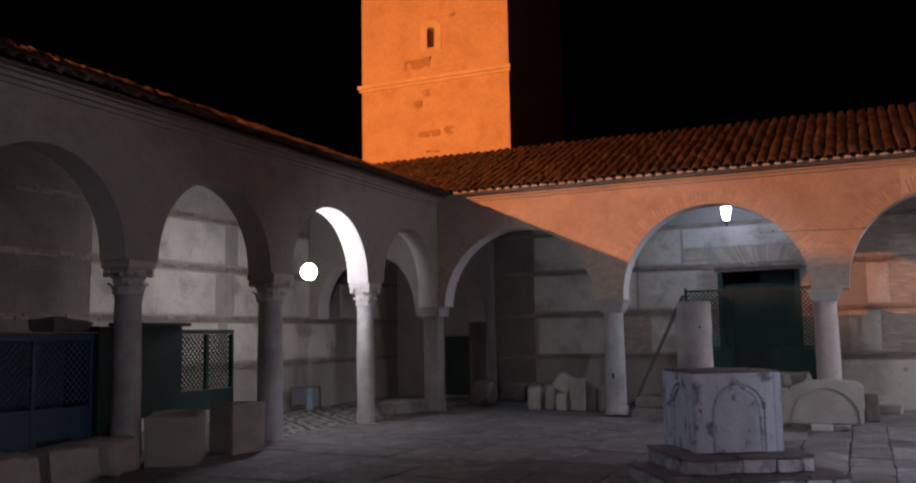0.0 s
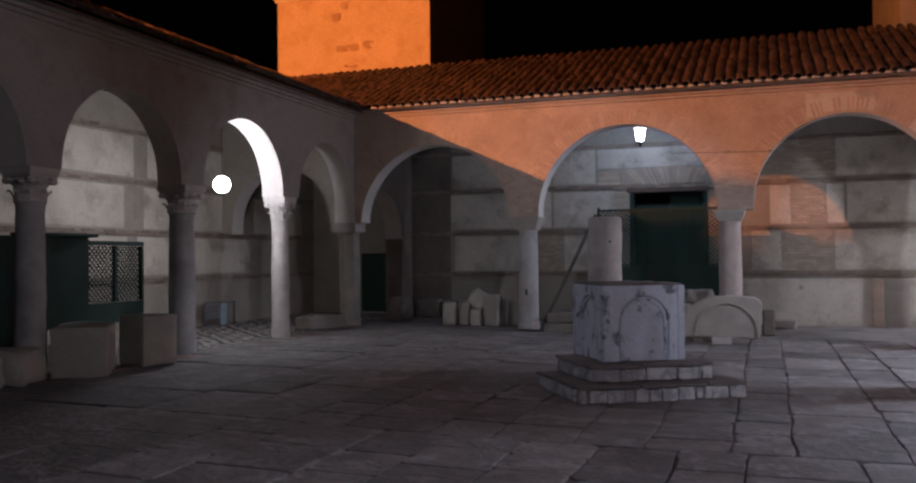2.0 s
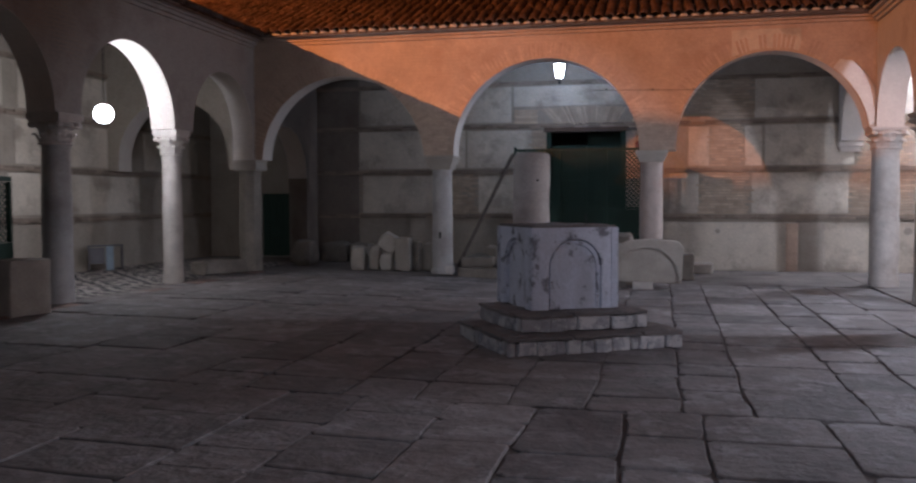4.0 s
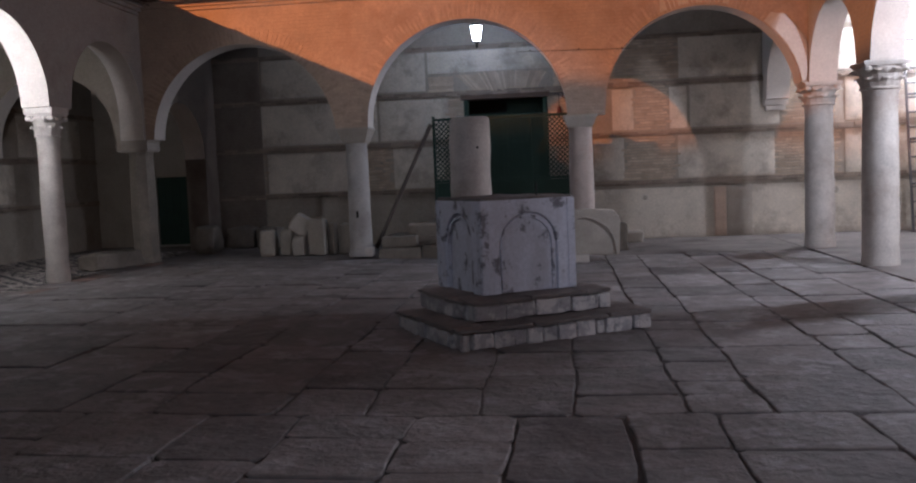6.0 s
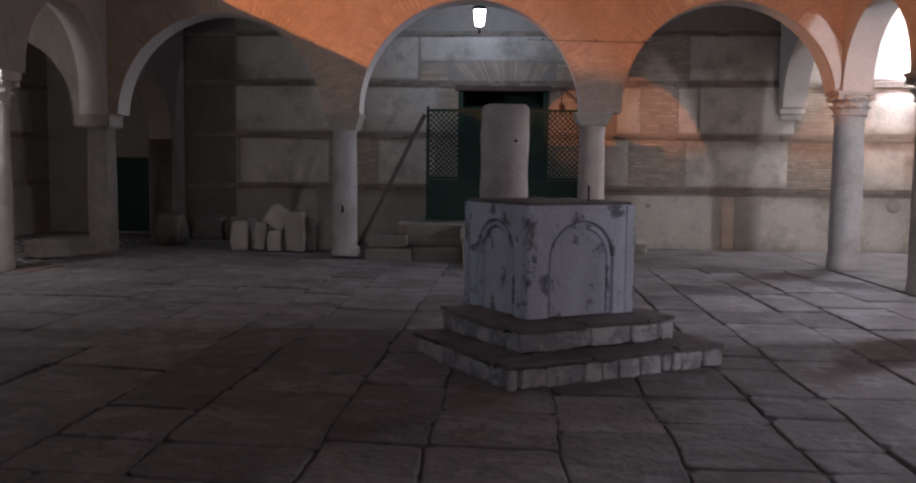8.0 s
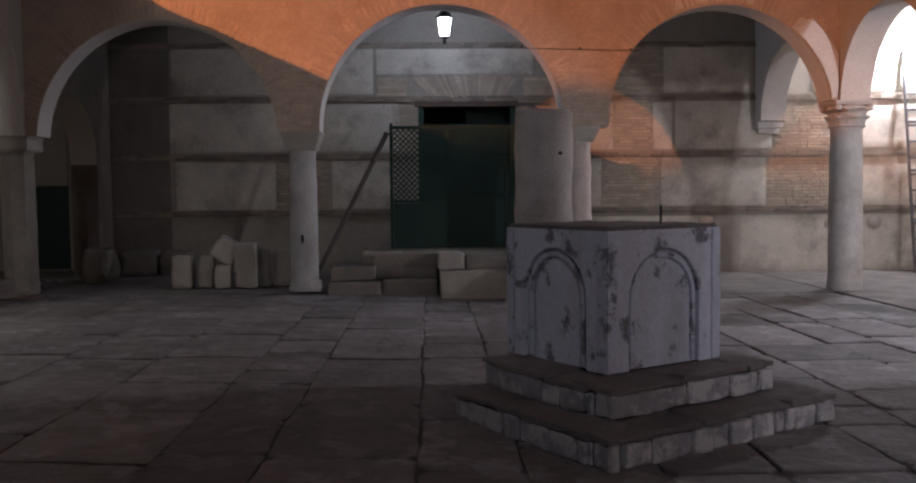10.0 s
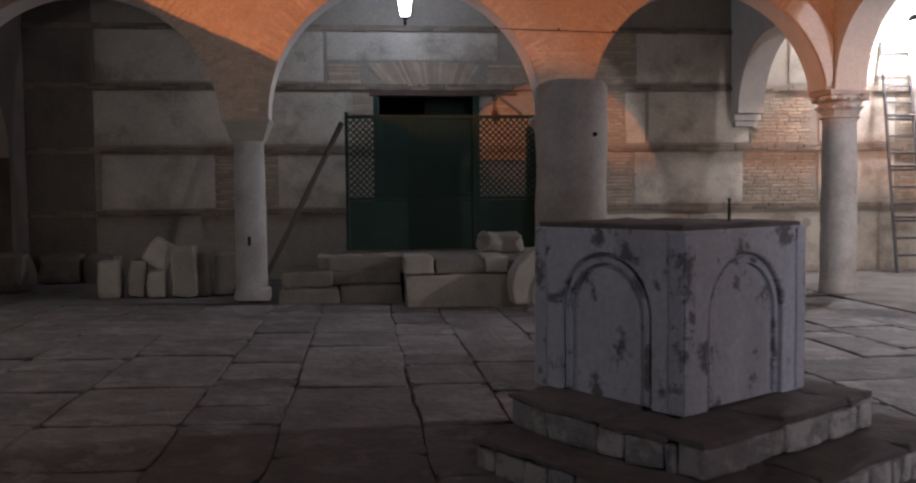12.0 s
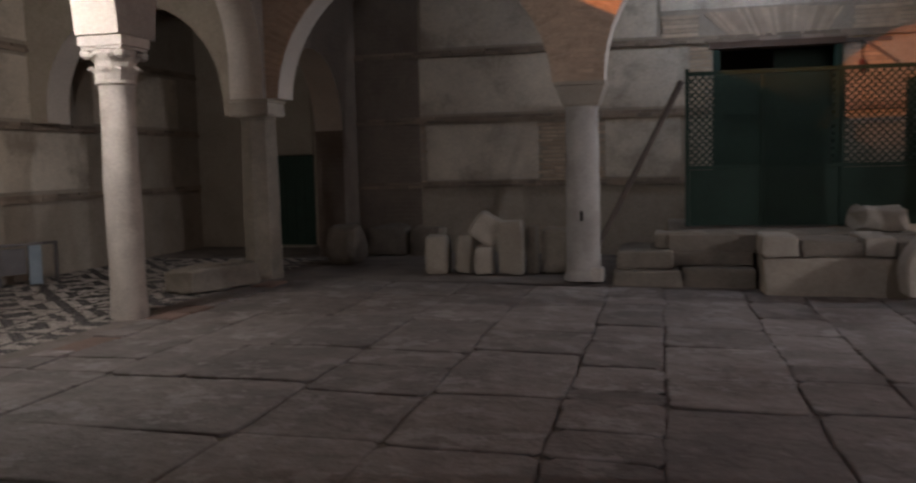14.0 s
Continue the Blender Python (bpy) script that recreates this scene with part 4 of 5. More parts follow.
for i in range(6):
    a = 2 * math.pi * i / 6
    part("rib", rod((0.087 * math.cos(a), 0.087 * math.sin(a), -0.165), (0.128 * math.cos(a), 0.128 * math.sin(a), 0.122), 0.006, 5), M_IRON, lan)
globe = thing("globe_lamp", "bright white globe lamp hanging in the gallery", "lamp", WLAMP)
part("globe", lathe([(0.02 + 0.13 * math.sin(math.pi * i / 12), -0.15 * math.cos(math.pi * i / 12)) for i in range(13)], 32), M_LIT, globe, "", True).visible_shadow = False
part("stem", rod((0, 0, 0.151), (0, 0, 4.849 - WLAMP[2]), 0.006, 8), M_IRON, globe)
lan2 = thing("wall_lantern", "glaring lit wall lamp above the leaning ladder", "lantern", ELAMP)
part("glass", lathe([(0.075, -0.17), (0.085, -0.16), (0.125, 0.12)], 6), M_LIT, lan2, "glowing white glass").visible_shadow = False
part("cap", lathe([(0.145, 0.123), (0.14, 0.14), (0.08, 0.22), (0.03, 0.25)], 6), M_IRON, lan2)
part("bracket", rod((0, 0, -0.2), (0, NW - ELAMP[1] - 0.004, -0.32), 0.015, 8), M_IRON, lan2)
lad = thing("ladder", "long grey metal ladder leaning on the gallery wall", "ladder", (0, 0, 0))
A0, A1 = Vector((5.95, 20.75, -0.085)), Vector((6.0, NW - 0.04, 4.0))
for dx in (0.0, 0.52):
    part("rail", rod(A0 + Vector((dx, 0, 0)), A1 + Vector((dx, 0, 0)), 0.03, 8), M_STEEL, lad)
for i in range(1, 14):
    p = A0.lerp(A1, i / 13.6)
    part("rung", rod(p, p + Vector((0.52, 0, 0)), 0.02, 8), M_STEEL, lad)

p = A0.lerp(A1, 1.0)
part("top_rung", rod(p, p + Vector((0.52, 0, 0)), 0.028, 8), M_STEEL, lad)
for k in (3.06, 6.06, 9.06):
    p = A0.lerp(A1, k / 13.6 + 0.012)
    part("rung", rod(p + Vector((0, -0.03, 0)), p + Vector((0.52, -0.03, 0)), 0.026, 8), M_STEEL, lad)

# ---------------------------------------------------------------- bell tower behind the roofs
TD, TX0, TX1 = 27.0, -16.0, -10.32
tower = thing("bell_tower", "tall square brick bell tower lit orange by floodlight", "tower", (0, 0, 0))
wx = -13.2
bm = box(TX0, wx - 0.15, TD, TD + 0.5, 0, 24)
box(wx + 0.15, TX1, TD, TD + 0.5, 0, 24, bm=bm)
box(wx - 0.15, wx + 0.15, TD, TD + 0.5, 0, 11.72, bm=bm)
box(wx - 0.15, wx + 0.15, TD, TD + 0.5, 12.42, 24, bm=bm)
part("south_wall", bm, M_TOWER, tower)
bm = box(TX0, TX1, TD + 0.503, TD + 5.9, 0, 24)
part("body", bm, M_TOWER, tower)
part("string_course", box(TX0 - 0.13, TX1 + 0.10, TD - 0.12, TD - 0.004, 10.55, 10.68, 0.02), M_TRIM, tower, "projecting brick string course")
part("string_course", box(TX0 - 0.08, TX1 + 0.07, TD - 0.07, TD - 0.004, 10.44, 10.547, 0.02), M_TRIM, tower)
part("window_surround", arch_band(0.15, 0.40, 12.3, 11.6, TD - 0.03, TD - 0.004, bmesh.new()), M_TRIM, tower, "pale plaster window surround").location = (wx, 0, 0)
rr = random.Random(4)
for x, z, w, h in ((-13.75, 11.2, 1.0, 0.35), (-13.4, 10.1, 0.28, 0.2), (-13.75, 9.75, 0.3, 0.25), (-13.3, 8.65, 0.85, 0.22), (-12.55, 8.7, 0.4, 0.22), (-13.2, 8.0, 0.45, 0.1), (-12.35, 12.75, 0.18, 0.18)):
    part("patched_brick", box(x - w / 2, x + w / 2, TD - 0.02, TD + 0.1, z - h / 2, z + h / 2, 0.0, 0.07, 5, seed=x * z), M_SCAR, tower, "eroded darker brick patch")

# ---------------------------------------------------------------- church wall behind the north-east roofs
church = thing("church_building", "tall plain salmon plaster church wall lit orange by floodlight", "building", (0, 0, 0))
part("wall", box(3.0, 3.36, 22.5, 28.0, -0.1, 12.0, 0.02), M_OCHRE, church)
part("wall", box(3.366, 9.0, 22.515, 28.0, -0.1, 12.0, 0.01), M_OCHRE, church)
part("cornice", box(2.88, 9.1, 22.4, 28.1, 12.002, 12.25, 0.03), M_TRIM, church)

# ---------------------------------------------------------------- masonry pieces of the walls
rr = random.Random(11)
wall_n = bpy.data.objects["wall_north"]
brick_mesh = []
for L in (0.27, 0.24, 0.13, 0.19):
    me = bpy.data.meshes.new("brick")
    bm = box(-L / 2, L / 2, -0.02, 0.02, -0.0215, 0.0215, 0.006)
    bm.to_mesh(me)
    bm.free()
    me.materials.append(M_BRICK)
    brick_mesh.append((L, me))


def brick_field(x0, x1, z0, z1, y, single, rest):
    """Courses of bricks over a rectangle of the north wall; single ones as objects."""
    z, row, n = z0 + 0.03, 0, 0
    while z < z1 - 0.02:
        x = x0 + (0.0 if row % 2 else -0.08) + rr.uniform(-0.03, 0.03)
        while x < x1:
            L, me = brick_mesh[rr.randrange(4)]
            if x + L / 2 > x0 and x + L < x1 + 0.12:
                m = Matrix.Translation((x + L / 2, y + 0.014 + rr.uniform(-0.005, 0.004), z + rr.uniform(-0.004, 0.004))) @ pose(0, 0, 0, 0, rr.uniform(-1.2, 1.2), 0)
                if single:
                    ob = new("brick", me)
                    ob.matrix_basis = m
                    ob.parent = wall_n
                else:
                    n0 = len(rest.verts)
                    rest.from_mesh(me)
                    rest.verts.ensure_lookup_table()
                    for v in rest.verts[n0:]:
                        v.co = m @ v.co
            x += L + 0.012
        z += 0.062
        row += 1


BANDS = (1.10, 2.14, 3.19, 4.17)
rest = bmesh.new()
YB = NW - 0.008
for x0, x1, z0, z1, single in ((0.36, 1.40, 1.16, 2.08, True), (3.5, 4.7, 1.12, 2.09, True), (3.68, 4.6, 2.22, 3.14, True), (0.58, 1.27, 2.22, 3.14, False), (-0.55, 1.45, 3.27, 4.14, False),
                               (-5.65, -4.95, 1.12, 2.09, False), (-4.93, -4.70, 1.16, 2.08, False), (-3.40, -3.12, 2.22, 3.1, False), (-7.7, -7.62, 1.12, 2.09, False), (6.4, 6.9, 1.12, 3.1, False), (-1.2, -0.7, 2.22, 3.14, False)):
    brick_field(x0, x1, z0, z1, YB, single, rest)
ob = part("brickwork", rest, M_BRICKS, wall_n)
tagged(ob, kind="stuff")
# double brick string courses
rest = bmesh.new()
for z in BANDS:
    for x0, x1 in ((-9.4, -3.12), (-1.22, 6.95)) if z < 3.17 else ((-9.4, 6.95),):
        for k in (0, 1):
            x = x0
            while x < x1 - 0.1:
                L = min(rr.uniform(0.22, 0.32), x1 - x)
                o = rr.uniform(0.0, 0.02)
                box(x + 0.004, x + L - 0.006, NW - 0.055 - o + 0.02 * k, NW - 0.002, z - 0.05 + 0.052 * k + rr.uniform(-0.006, 0.006), z - 0.004 + 0.052 * k, 0.0, bm=rest)
                x += L
ob = part("brick_bands", rest, M_BAND, wall_n)
tagged(ob, kind="stuff")


def panel(x0, x1, z0, z1, parent=wall_n, along="x", c=NW):
    """A smooth plaster field standing a little proud between the brick bands."""
    o = rr.uniform(0.012, 0.02)
    if along == "x":
        bm = box(x0, x1, c - o, c - 0.003, z0, z1, 0.006, 0.006, 5, seed=x0 + z0)
    else:
        bm = box(c + 0.003, c + o, x0, x1, z0, z1, 0.006, 0.006, 5, seed=x0 + z0)
    part("plaster_panel", bm, M_PANEL, parent, "", True)


for x0, x1, z0, z1 in ((1.46, 3.44, 1.17, 2.07), (1.72, 3.55, 2.23, 3.12), (1.5, 3.2, 3.28, 4.12), (-0.3, 0.33, 1.17, 2.07), (0.1, 0.55, 2.23, 3.1), (1.3, 1.66, 2.23, 3.1), (4.86, 6.3, 1.14, 2.06), (4.86, 6.3, 2.23, 3.12), (4.3, 6.8, 3.28, 4.12),
                       (-7.55, -5.72, 1.17, 2.06), (-7.8, -5.0, 2.23, 3.12), (-7.6, -5.0, 3.28, 4.12), (-4.95, -3.42, 2.23, 3.1), (-4.68, -3.55, 1.17, 2.06), (-4.95, -3.9, 3.28, 4.1), (-3.84, -0.95, 3.64, 4.1)):
    panel(x0, x1, z0, z1)
# flat brick arch over the doorway
n = 34
for i in range(n):
    u0, u1 = 2 * i / n - 1, 2 * (i + 1) / n - 1
    rise = 3.56 + 0.06 * math.cos((u0 + u1) * 0.7) + rr.uniform(-0.012, 0.012)
    d = 0.03 + rr.uniform(0, 0.014)
    ring = ((-2.17 + 0.67 * u0 + 0.004, 3.205), (-2.17 + 0.67 * u1 - 0.004, 3.205), (-2.24 + 0.98 * u1 - 0.006, rise), (-2.24 + 0.98 * u0 + 0.006, rise))
    bm = bmesh.new()
    f, g = [bm.verts.new((x, NW - d, z)) for x, z in ring], [bm.verts.new((x, NW - 0.002, z)) for x, z in ring]
    bm.faces.new(f)
    for k in range(4):
        bm.faces.new((f[k], g[k], g[(k + 1) % 4], f[(k + 1) % 4]))
    bmesh.ops.recalc_face_normals(bm, faces=bm.faces[:])
    part("voussoir", bm, M_BRICK, wall_n)
for x0, x1 in ((-3.84, -3.28), (-1.14, -0.5)):
    for k in range(5):
        part("brick", box(x0 + rr.uniform(0, 0.03), x1 - rr.uniform(0, 0.03), NW - 0.04, NW - 0.003, 3.245 + k * 0.066, 3.245 + k * 0.066 + 0.056, 0.008), M_BRICK, wall_n)
# plinth zone of the wall: rougher, stepped forward
structure("baseboard_north", box(-0.9, EW - 0.006, NW - 0.035, NW - 0.002, -0.09, 0.98, 0.01, 0.006, 6, seed=3), M_PANEL, "stained plaster dado at the foot of the wall", "dado", True)

for x0, x1, mt in ((2.18, 2.43, M_VOUSS), (2.435, 2.96, M_GREYP)):
    part("dado_patch", box(x0, x1, NW - 0.055, NW - 0.037, -0.09, 0.96, 0.006, 0.006, 4, seed=x0), mt, wall_n, "", True)
for x, z, r in ((5.52, 0.84, 0.15), (4.63, 0.80, 0.08), (0.75, 0.78, 0.05)):
    bm = lathe([(r, 0.0), (r * 0.93, 0.006), (r * 0.5, 0.009)], 14)
    for v in bm.verts:
        v.co.x *= 1.0 + 0.25 * noise.noise((v.co.x * 9, v.co.y * 9, x))
    ob = part("mortar_patch", bm, M_GREYP, wall_n, "round grey mortar patch", True)
    ob.matrix_basis = pose(x, NW - 0.040, z, 90, 0, 0)
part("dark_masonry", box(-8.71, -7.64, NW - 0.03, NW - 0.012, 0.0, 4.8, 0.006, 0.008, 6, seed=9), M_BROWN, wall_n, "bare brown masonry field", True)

# paler replastered field above the third arch
bm = bmesh.new()
cols = []
for i in range(15):
    x = 0.76 + 1.2 * i / 14
    lo = 2.50 + math.sqrt(1.67 ** 2 - (x - 1.46) ** 2) + 0.05 + 0.03 * noise.noise((x * 6, 2, 0))
    cols.append([bm.verts.new((x + 0.03 * noise.noise((z * 9, i, 3)) * (i in (0, 14)), NY - HALF - d, z)) for d, z in ((0.001, lo), (0.005, lo + 0.008), (0.005, 4.45), (0.005, 4.56), (0.001, 4.565))])
for a, b in zip(cols, cols[1:]):
    for q in range(4):
        bm.faces.new((a[q], b[q], b[q + 1], a[q + 1]))
part("plaster_patch", bm, M_PANEL, wall_north_arcade, "paler patch of plaster")

# pale plaster left on the third arch's ring, towards the corner column
bm = bmesh.new()
cols = []
for i in range(17):
    a = radians(10 + 42 * i / 16)
    w = 0.06 + 0.25 * math.sin(min(1.0, i / 9) * 1.5)
    if i > 14:
        w *= 0.9 - 0.12 * (i - 14)
    ring = []
    for r, d in ((1.68, 0.030), (1.688, 0.034), (1.67 + w, 0.034), (1.676 + w, 0.001)):
        r += 0.012 * noise.noise((r * 9, i * 0.8, 4))
        ring.append(bm.verts.new((min(1.46 + r * math.cos(a), 3.2), NY - HALF - d, 2.50 + r * math.sin(a))))
    cols.append(ring)
for a, b in zip(cols, cols[1:]):
    for q in range(3):
        bm.faces.new((a[q], a[q + 1], b[q + 1], b[q]))
part("plaster_patch", bm, M_INTRADOS, wall_north_arcade)

# a cable clipped along the front of the arcade
cable = thing("cable", "thin dark cable clipped along the arcade wall", "cable", (0, 0, 0))
part("wire", rod((-1.75, NY - HALF - 0.022, 3.55), (0.25, NY - HALF - 0.022, 3.50), 0.006, 6), M_BEAM, cable)
for x in (-1.5, -0.65, 0.1):
    part("clip", box(x - 0.012, x + 0.012, NY - HALF - 0.03, NY - HALF - 0.001, 3.505 + 0.025 * (0.25 - x), 3.53 + 0.025 * (0.25 - x)), M_IRON, cable)

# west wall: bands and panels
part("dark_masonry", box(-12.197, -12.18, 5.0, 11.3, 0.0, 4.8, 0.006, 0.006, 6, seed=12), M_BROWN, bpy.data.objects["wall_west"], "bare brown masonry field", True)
wall_w = bpy.data.objects["wall_west"]
rest = bmesh.new()
for z in (1.1, 2.08, 3.12, 4.15):
    for k in (0, 1):
        y = 5.0
        while y < 22.4:
            L = min(rr.uniform(0.22, 0.32), 22.45 - y)
            o = rr.uniform(0.0, 0.02)
            box(WW + 0.002, WW + 0.045 + o - 0.02 * k, y + 0.004, y + L - 0.006, z - 0.05 + 0.052 * k, z - 0.004 + 0.052 * k, 0.0, bm=rest)
            y += L
ob = part("brick_bands", rest, M_BAND, wall_w)
tagged(ob, kind="stuff")
for y0, y1, z0, z1 in ((11.32, 14.6, 2.17, 3.02), (11.34, 14.9, 3.22, 4.05), (15.2, 18.6, 2.17, 3.02), (15.0, 19.2, 1.2, 2.0), (12.9, 14.7, 1.2, 2.0), (15.3, 18.9, 3.22, 4.05), (19.4, 21.8, 2.17, 3.02)):
    panel(y0, y1, z0, z1, wall_w, "y", WW)

# voussoirs of the north arcade's arches
facade = bpy.data.objects["wall_north_arcade"]
pier_mesh = {}
for L, me in brick_mesh:
    pier_mesh[round(L, 2)] = me.copy()
    pier_mesh[round(L, 2)].materials[0] = M_VOUSS
for (s0, s1, cx, apex, r, z0, z1) in N_BAYS:
    zc, n = apex - r, 64
    vm = bpy.data.meshes.new("voussoir")
    bm = box(-0.027, 0.027, -0.012, 0.0, 0.012, 0.30, 0.004)
    bm.to_mesh(vm)
    bm.free()
    vm.materials.append(M_VOUSS)
    for i in range(n):
        a = math.pi * (0.06 + 0.88 * (i + 0.5) / n)
        ob = new("voussoir", vm)
        ob.matrix_basis = Matrix.Translation((cx + r * math.cos(a), NY - HALF + 0.004 + rr.uniform(0, 0.006), zc + r * math.sin(a))) @ pose(0, 0, 0, 0, 90 - math.degrees(a) + rr.uniform(-1.5, 1.5), 0)
        ob.parent = facade

# brick courses showing on the piers between the arches
for cx, w, z0, z1 in ((-4.78, 0.42, 2.42, 3.25), (-0.56, 0.42, 2.44, 3.3)):
    z, row = z0, 0
    while z < z1:
        reach = w * (0.75 + 0.5 * (z - z0) / (z1 - z0))
        x = cx - reach + (0.07 if row % 2 else 0.0)
        while x < cx + reach - 0.1:
            L, me = brick_mesh[rr.randrange(4)]
            mx = x + L / 2
            if all(math.hypot(mx + s * L / 2 - b[2], z - b[3] + b[4]) > b[4] + 0.02 for b in N_BAYS for s in (-1, 1)):
                ob = new("brick", pier_mesh[round(L, 2)])
                ob.matrix_basis = Matrix.Translation((mx, NY - HALF + 0.013 + rr.uniform(-0.003, 0.003), z)) @ pose(0, 0, 0, 0, rr.uniform(-1, 1), 0)
                ob.parent = facade
            x += L + 0.012
        z += 0.060
        row += 1

# ---------------------------------------------------------------- pebble mosaic and brick kerb in the west gallery
dark, light = bmesh.new(), bmesh.new()
rp = random.Random(5)


def pebble(bm, x, y, z, r, a):
    n = 6
    ring = [bm.verts.new((x + r * math.cos(a + 2 * math.pi * i / n) * (1.5 if i % 3 == 0 else 1), y + r * math.sin(a + 2 * math.pi * i / n), z)) for i in range(n)]
    top = bm.verts.new((x, y, z + r * 0.5))
    for i in range(n):
        bm.faces.new((ring[i], ring[(i + 1) % n], top))


y = 12.6
while y < 20.5:
    x = -12.1
    while x < -8.95:
        u, v = x / 0.62 + 0.06 * math.sin(y * 2.1), y / 0.62 + 0.06 * math.sin(x * 2.7)
        fu, fv = u % 1.0, v % 1.0
        k = (int(math.floor(u)) + int(math.floor(v))) % 2
        if abs(x + 9.05) < 0.10 or abs(x + 9.7) < 0.05:
            dk = int(y / 0.15) % 2 == 0
        elif k:
            dk = abs(fu - 0.5) + abs(fv - 0.5) < 0.34
        else:
            dk = (fu + fv) % 0.5 < 0.25
        if abs(fu) < 0.1 or abs(fv) < 0.1:
            dk = True
        pebble(dark if dk else light, x + rp.uniform(-0.008, 0.008), y + rp.uniform(-0.008, 0.008), 0.003, 0.024 + rp.uniform(-0.004, 0.004), rp.uniform(0, 6))
        x += 0.052
    y += 0.052
mos = thing("pebble_mosaic", "black and white pebble mosaic floor with geometric pattern", "mosaic", (0, 0, 0), "", "structure")
tagged(part("dark_pebbles", dark, M_PEB_D, mos, "dark pebbles"), kind="stuff")
tagged(part("light_pebbles", light, M_PEB_L, mos, "pale pebbles"), kind="stuff")
kerb = thing("trim_brick_kerb", "worn brick edging along the gallery floor", "edging", (0, 0, 0), "", "structure")
y = 5.0
while y < 17.6:
    L = rp.uniform(0.24, 0.62)
    mt = M_BRICKEDGE if rp.random() < 0.55 else M_SLAB
    part("edging_stone", box(-8.70, -8.40 + rp.uniform(-0.03, 0.03), y + 0.008, y + L - 0.008, -0.04, 0.004 + rp.uniform(0, 0.02), 0.012, 0.006, 1, seed=y), mt, kerb)
    y += L

# ---------------------------------------------------------------- courtyard paving: irregular slabs in strips
pav = thing("pavement", "irregular worn grey stone paving slabs with dark joints", "paving", (0, 0, 0), "", "structure")
rs = random.Random(23)
# strips of slabs running north: west edge, east edge, lengths of the slabs, cross joints that are fixed
STRIPS = ((-8.42, -7.72, (0.5, 0.7, 0.9), (13.06, 14.2)), (-7.72, -6.13, (0.9, 1.15, 1.4), (11.82, 13.0, 14.1)),
          (-6.13, -5.30, (0.7, 0.9, 1.2), (11.9, 14.1)), (-5.30, -4.42, (0.6, 0.9, 1.2), (11.87,)),
          (-4.42, -3.81, (0.4, 0.6, 0.8, 1.1), (12.3, 13.9)), (-3.81, -2.95, (0.6, 0.8, 1.2), (12.3, 12.9, 15.55)),
          (-2.95, -2.35, (0.5, 0.7, 1.0), (12.95, 14.18)), (-2.35, -1.62, (0.5, 0.8, 1.1), ()), (-1.62, -0.98, (0.6, 0.8, 1.2), ()),
          (-0.98, -0.30, (0.6, 0.9, 1.1), (10.5,)), (-0.30, 0.23, (0.4, 0.6, 1.0), (9.1, 10.52)), (0.23, 1.07, (0.7, 0.9, 1.2), (8.58, 9.68, 11.5)),
          (1.07, 1.62, (0.5, 0.8, 1.1), (9.5, 11.4)), (1.62, 2.36, (0.6, 0.9, 1.2), (11.2,)), (2.36, 3.18, (0.6, 0.8, 1.1), ()))
near = bmesh.new()


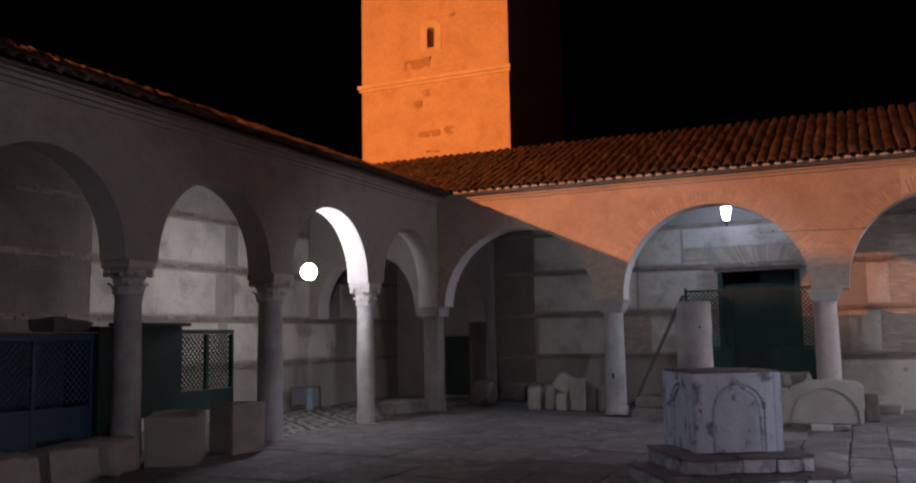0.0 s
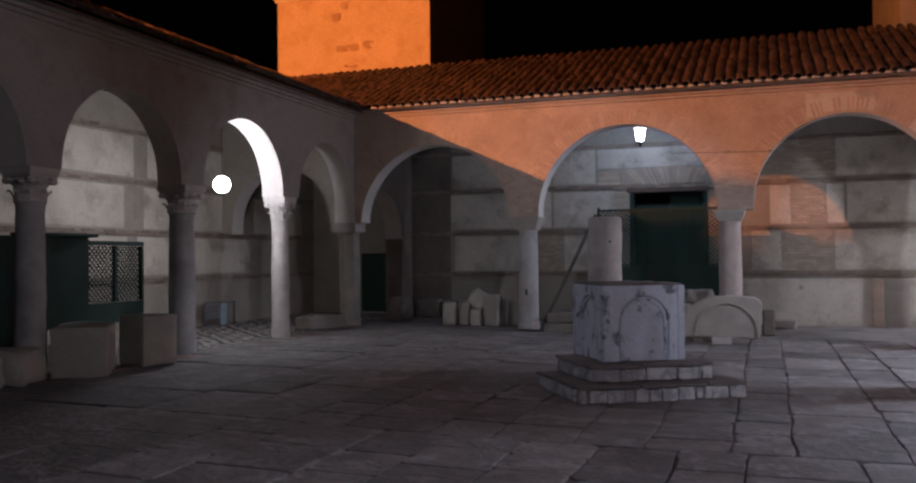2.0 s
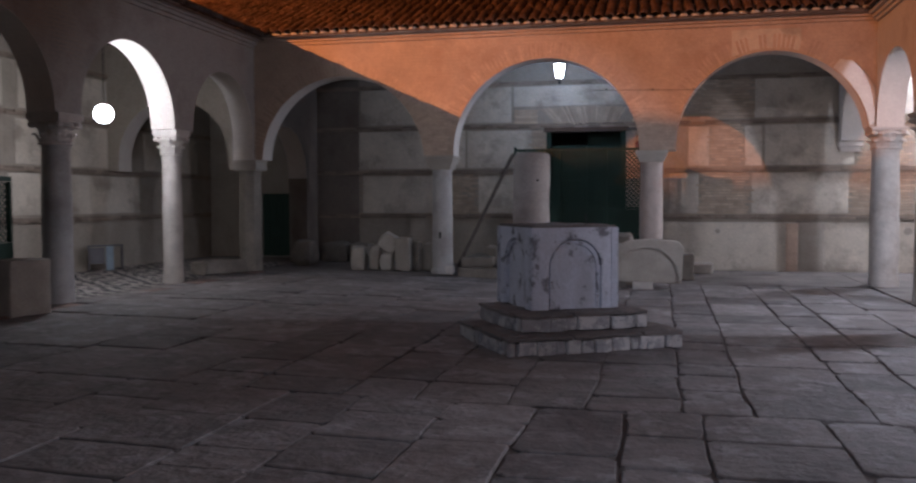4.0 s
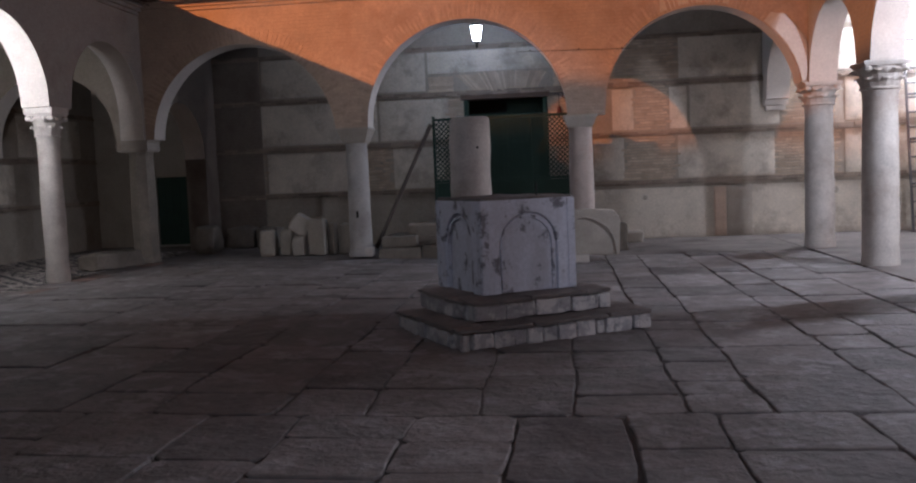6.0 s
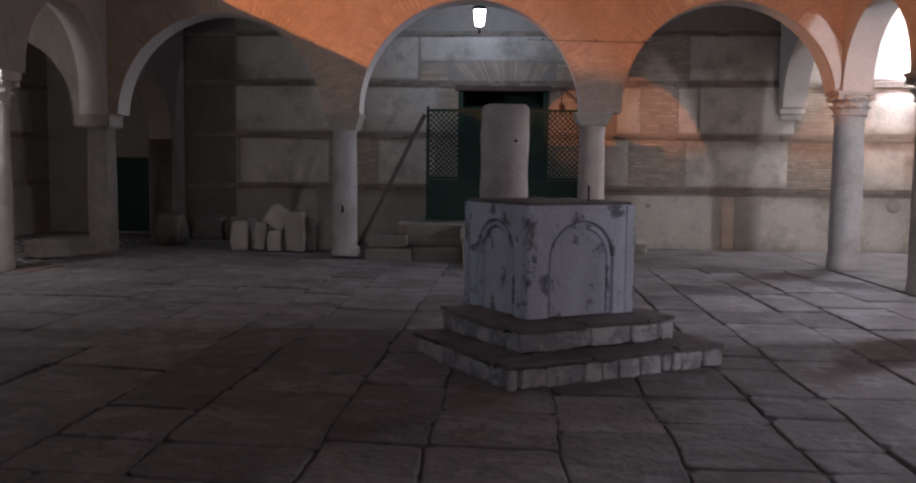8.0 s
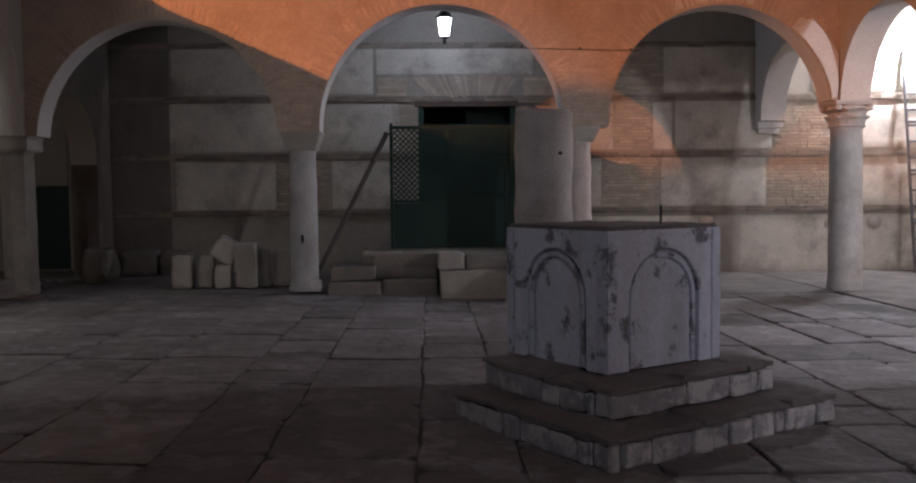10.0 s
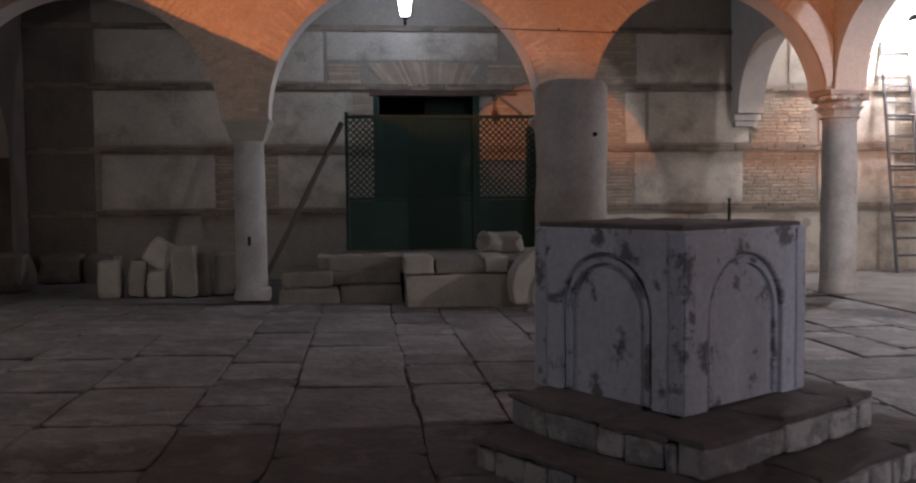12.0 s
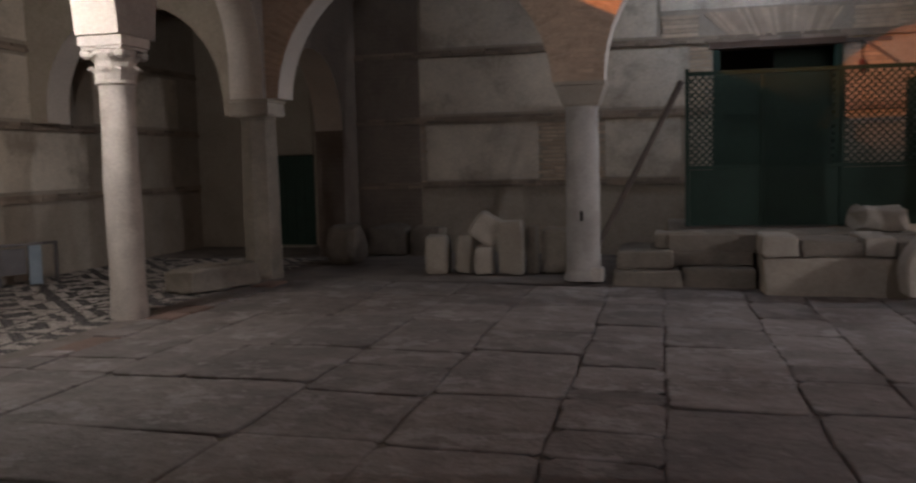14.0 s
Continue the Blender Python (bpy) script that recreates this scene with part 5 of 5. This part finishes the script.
def slab(x0, x1, y0, y1, skew):
    """One paving stone with an uneven outline, worn edges and a slight tilt."""
    n = 7
    g = rs.choice((0.001, 0.003, 0.005, 0.008, 0.014)) + (0.006 if x0 > -1.7 else 0.0)
    corner = rs.uniform(0.02, 0.07)
    pts = []
    ring = ((x0, y0), (x1, y0), (x1, y1), (x0, y1))
    for (ax, ay), (bx, by) in zip(ring, ring[1:] + ring[:1]):
        side = math.hypot(bx - ax, by - ay)
        for k in range(n):
            t = corner / side + (1 - 2 * corner / side) * k / (n - 1)
            px, py = ax + (bx - ax) * t, ay + (by - ay) * t
            pts.append((px + 0.035 * noise.noise((px * 1.1, py * 1.1, 1)), py + 0.04 * noise.noise((px * 1.0, py * 1.0, 5)) + skew * (px - (x0 + x1) / 2)))
    cx, cy = sum(p[0] for p in pts) / len(pts), sum(p[1] for p in pts) / len(pts)
    wear = rs.uniform(0, 40)
    pts = [(px + (g if px < cx else -g) + 0.016 * noise.noise((px * 7, py * 7, wear)), py + (g if py < cy else -g) + 0.016 * noise.noise((px * 7, py * 7, wear + 9))) for px, py in pts]
    dz, tx, ty = rs.uniform(-0.006, 0.009), rs.uniform(-0.007, 0.007), rs.uniform(-0.007, 0.007)

    def height(px, py):
        return floor_z(px) + dz + tx * (px - cx) + ty * (py - cy)

    bm = bmesh.new()
    low = [bm.verts.new((px, py, floor_z(px) - 0.03)) for px, py in pts]
    mid = [bm.verts.new((px, py, height(px, py) - 0.006)) for px, py in pts]
    top = [bm.verts.new((px + (0.009 if px < cx else -0.009), py + (0.011 if py < cy else -0.011), height(px, py))) for px, py in pts]
    m = len(pts)
    for a, b in ((low, mid), (mid, top)):
        for k in range(m):
            bm.faces.new((a[k], a[(k + 1) % m], b[(k + 1) % m], b[k]))
    bm.faces.new(top)
    bmesh.ops.recalc_face_normals(bm, faces=bm.faces[:])
    if y1 > 3.0:
        part("paving_slab", bm, M_SLAB, pav)
    else:
        me = bpy.data.meshes.new("tmp")
        bm.to_mesh(me)
        bm.free()
        near.from_mesh(me)
        bpy.data.meshes.remove(me)


for xa, xb, lengths, fixed in STRIPS:
    y = -4.0 + rs.uniform(-0.5, 0.3)
    for stop in (4.1, 7.6) + fixed + (17.93,):
        dx = 0.0 if stop > 7.6 else -0.38 if stop > 5 else 0.3
        x0, x1 = (xa + dx if xa > -8.4 else xa), (xb + dx if xb < 3.1 else xb)
        while y < stop - 0.01:
            y2 = y + rs.choice(lengths) + rs.uniform(-0.12, 0.12)
            if stop - y2 < 0.38:
                y2 = stop
            off = rs.uniform(-0.03, 0.03)
            if x1 - x0 > 1.2 and (y > 14.0 or rs.random() < 0.4):
                xm = (x0 + x1) / 2 + rs.uniform(-0.2, 0.2)
                slab(x0, xm, y, y2, off)
                slab(xm, x1, y, y2, off)
            else:
                slab(x0, x1, y, y2, off)
            y = y2
tagged(part("paving_slabs", near, M_SLAB, pav), kind="stuff")
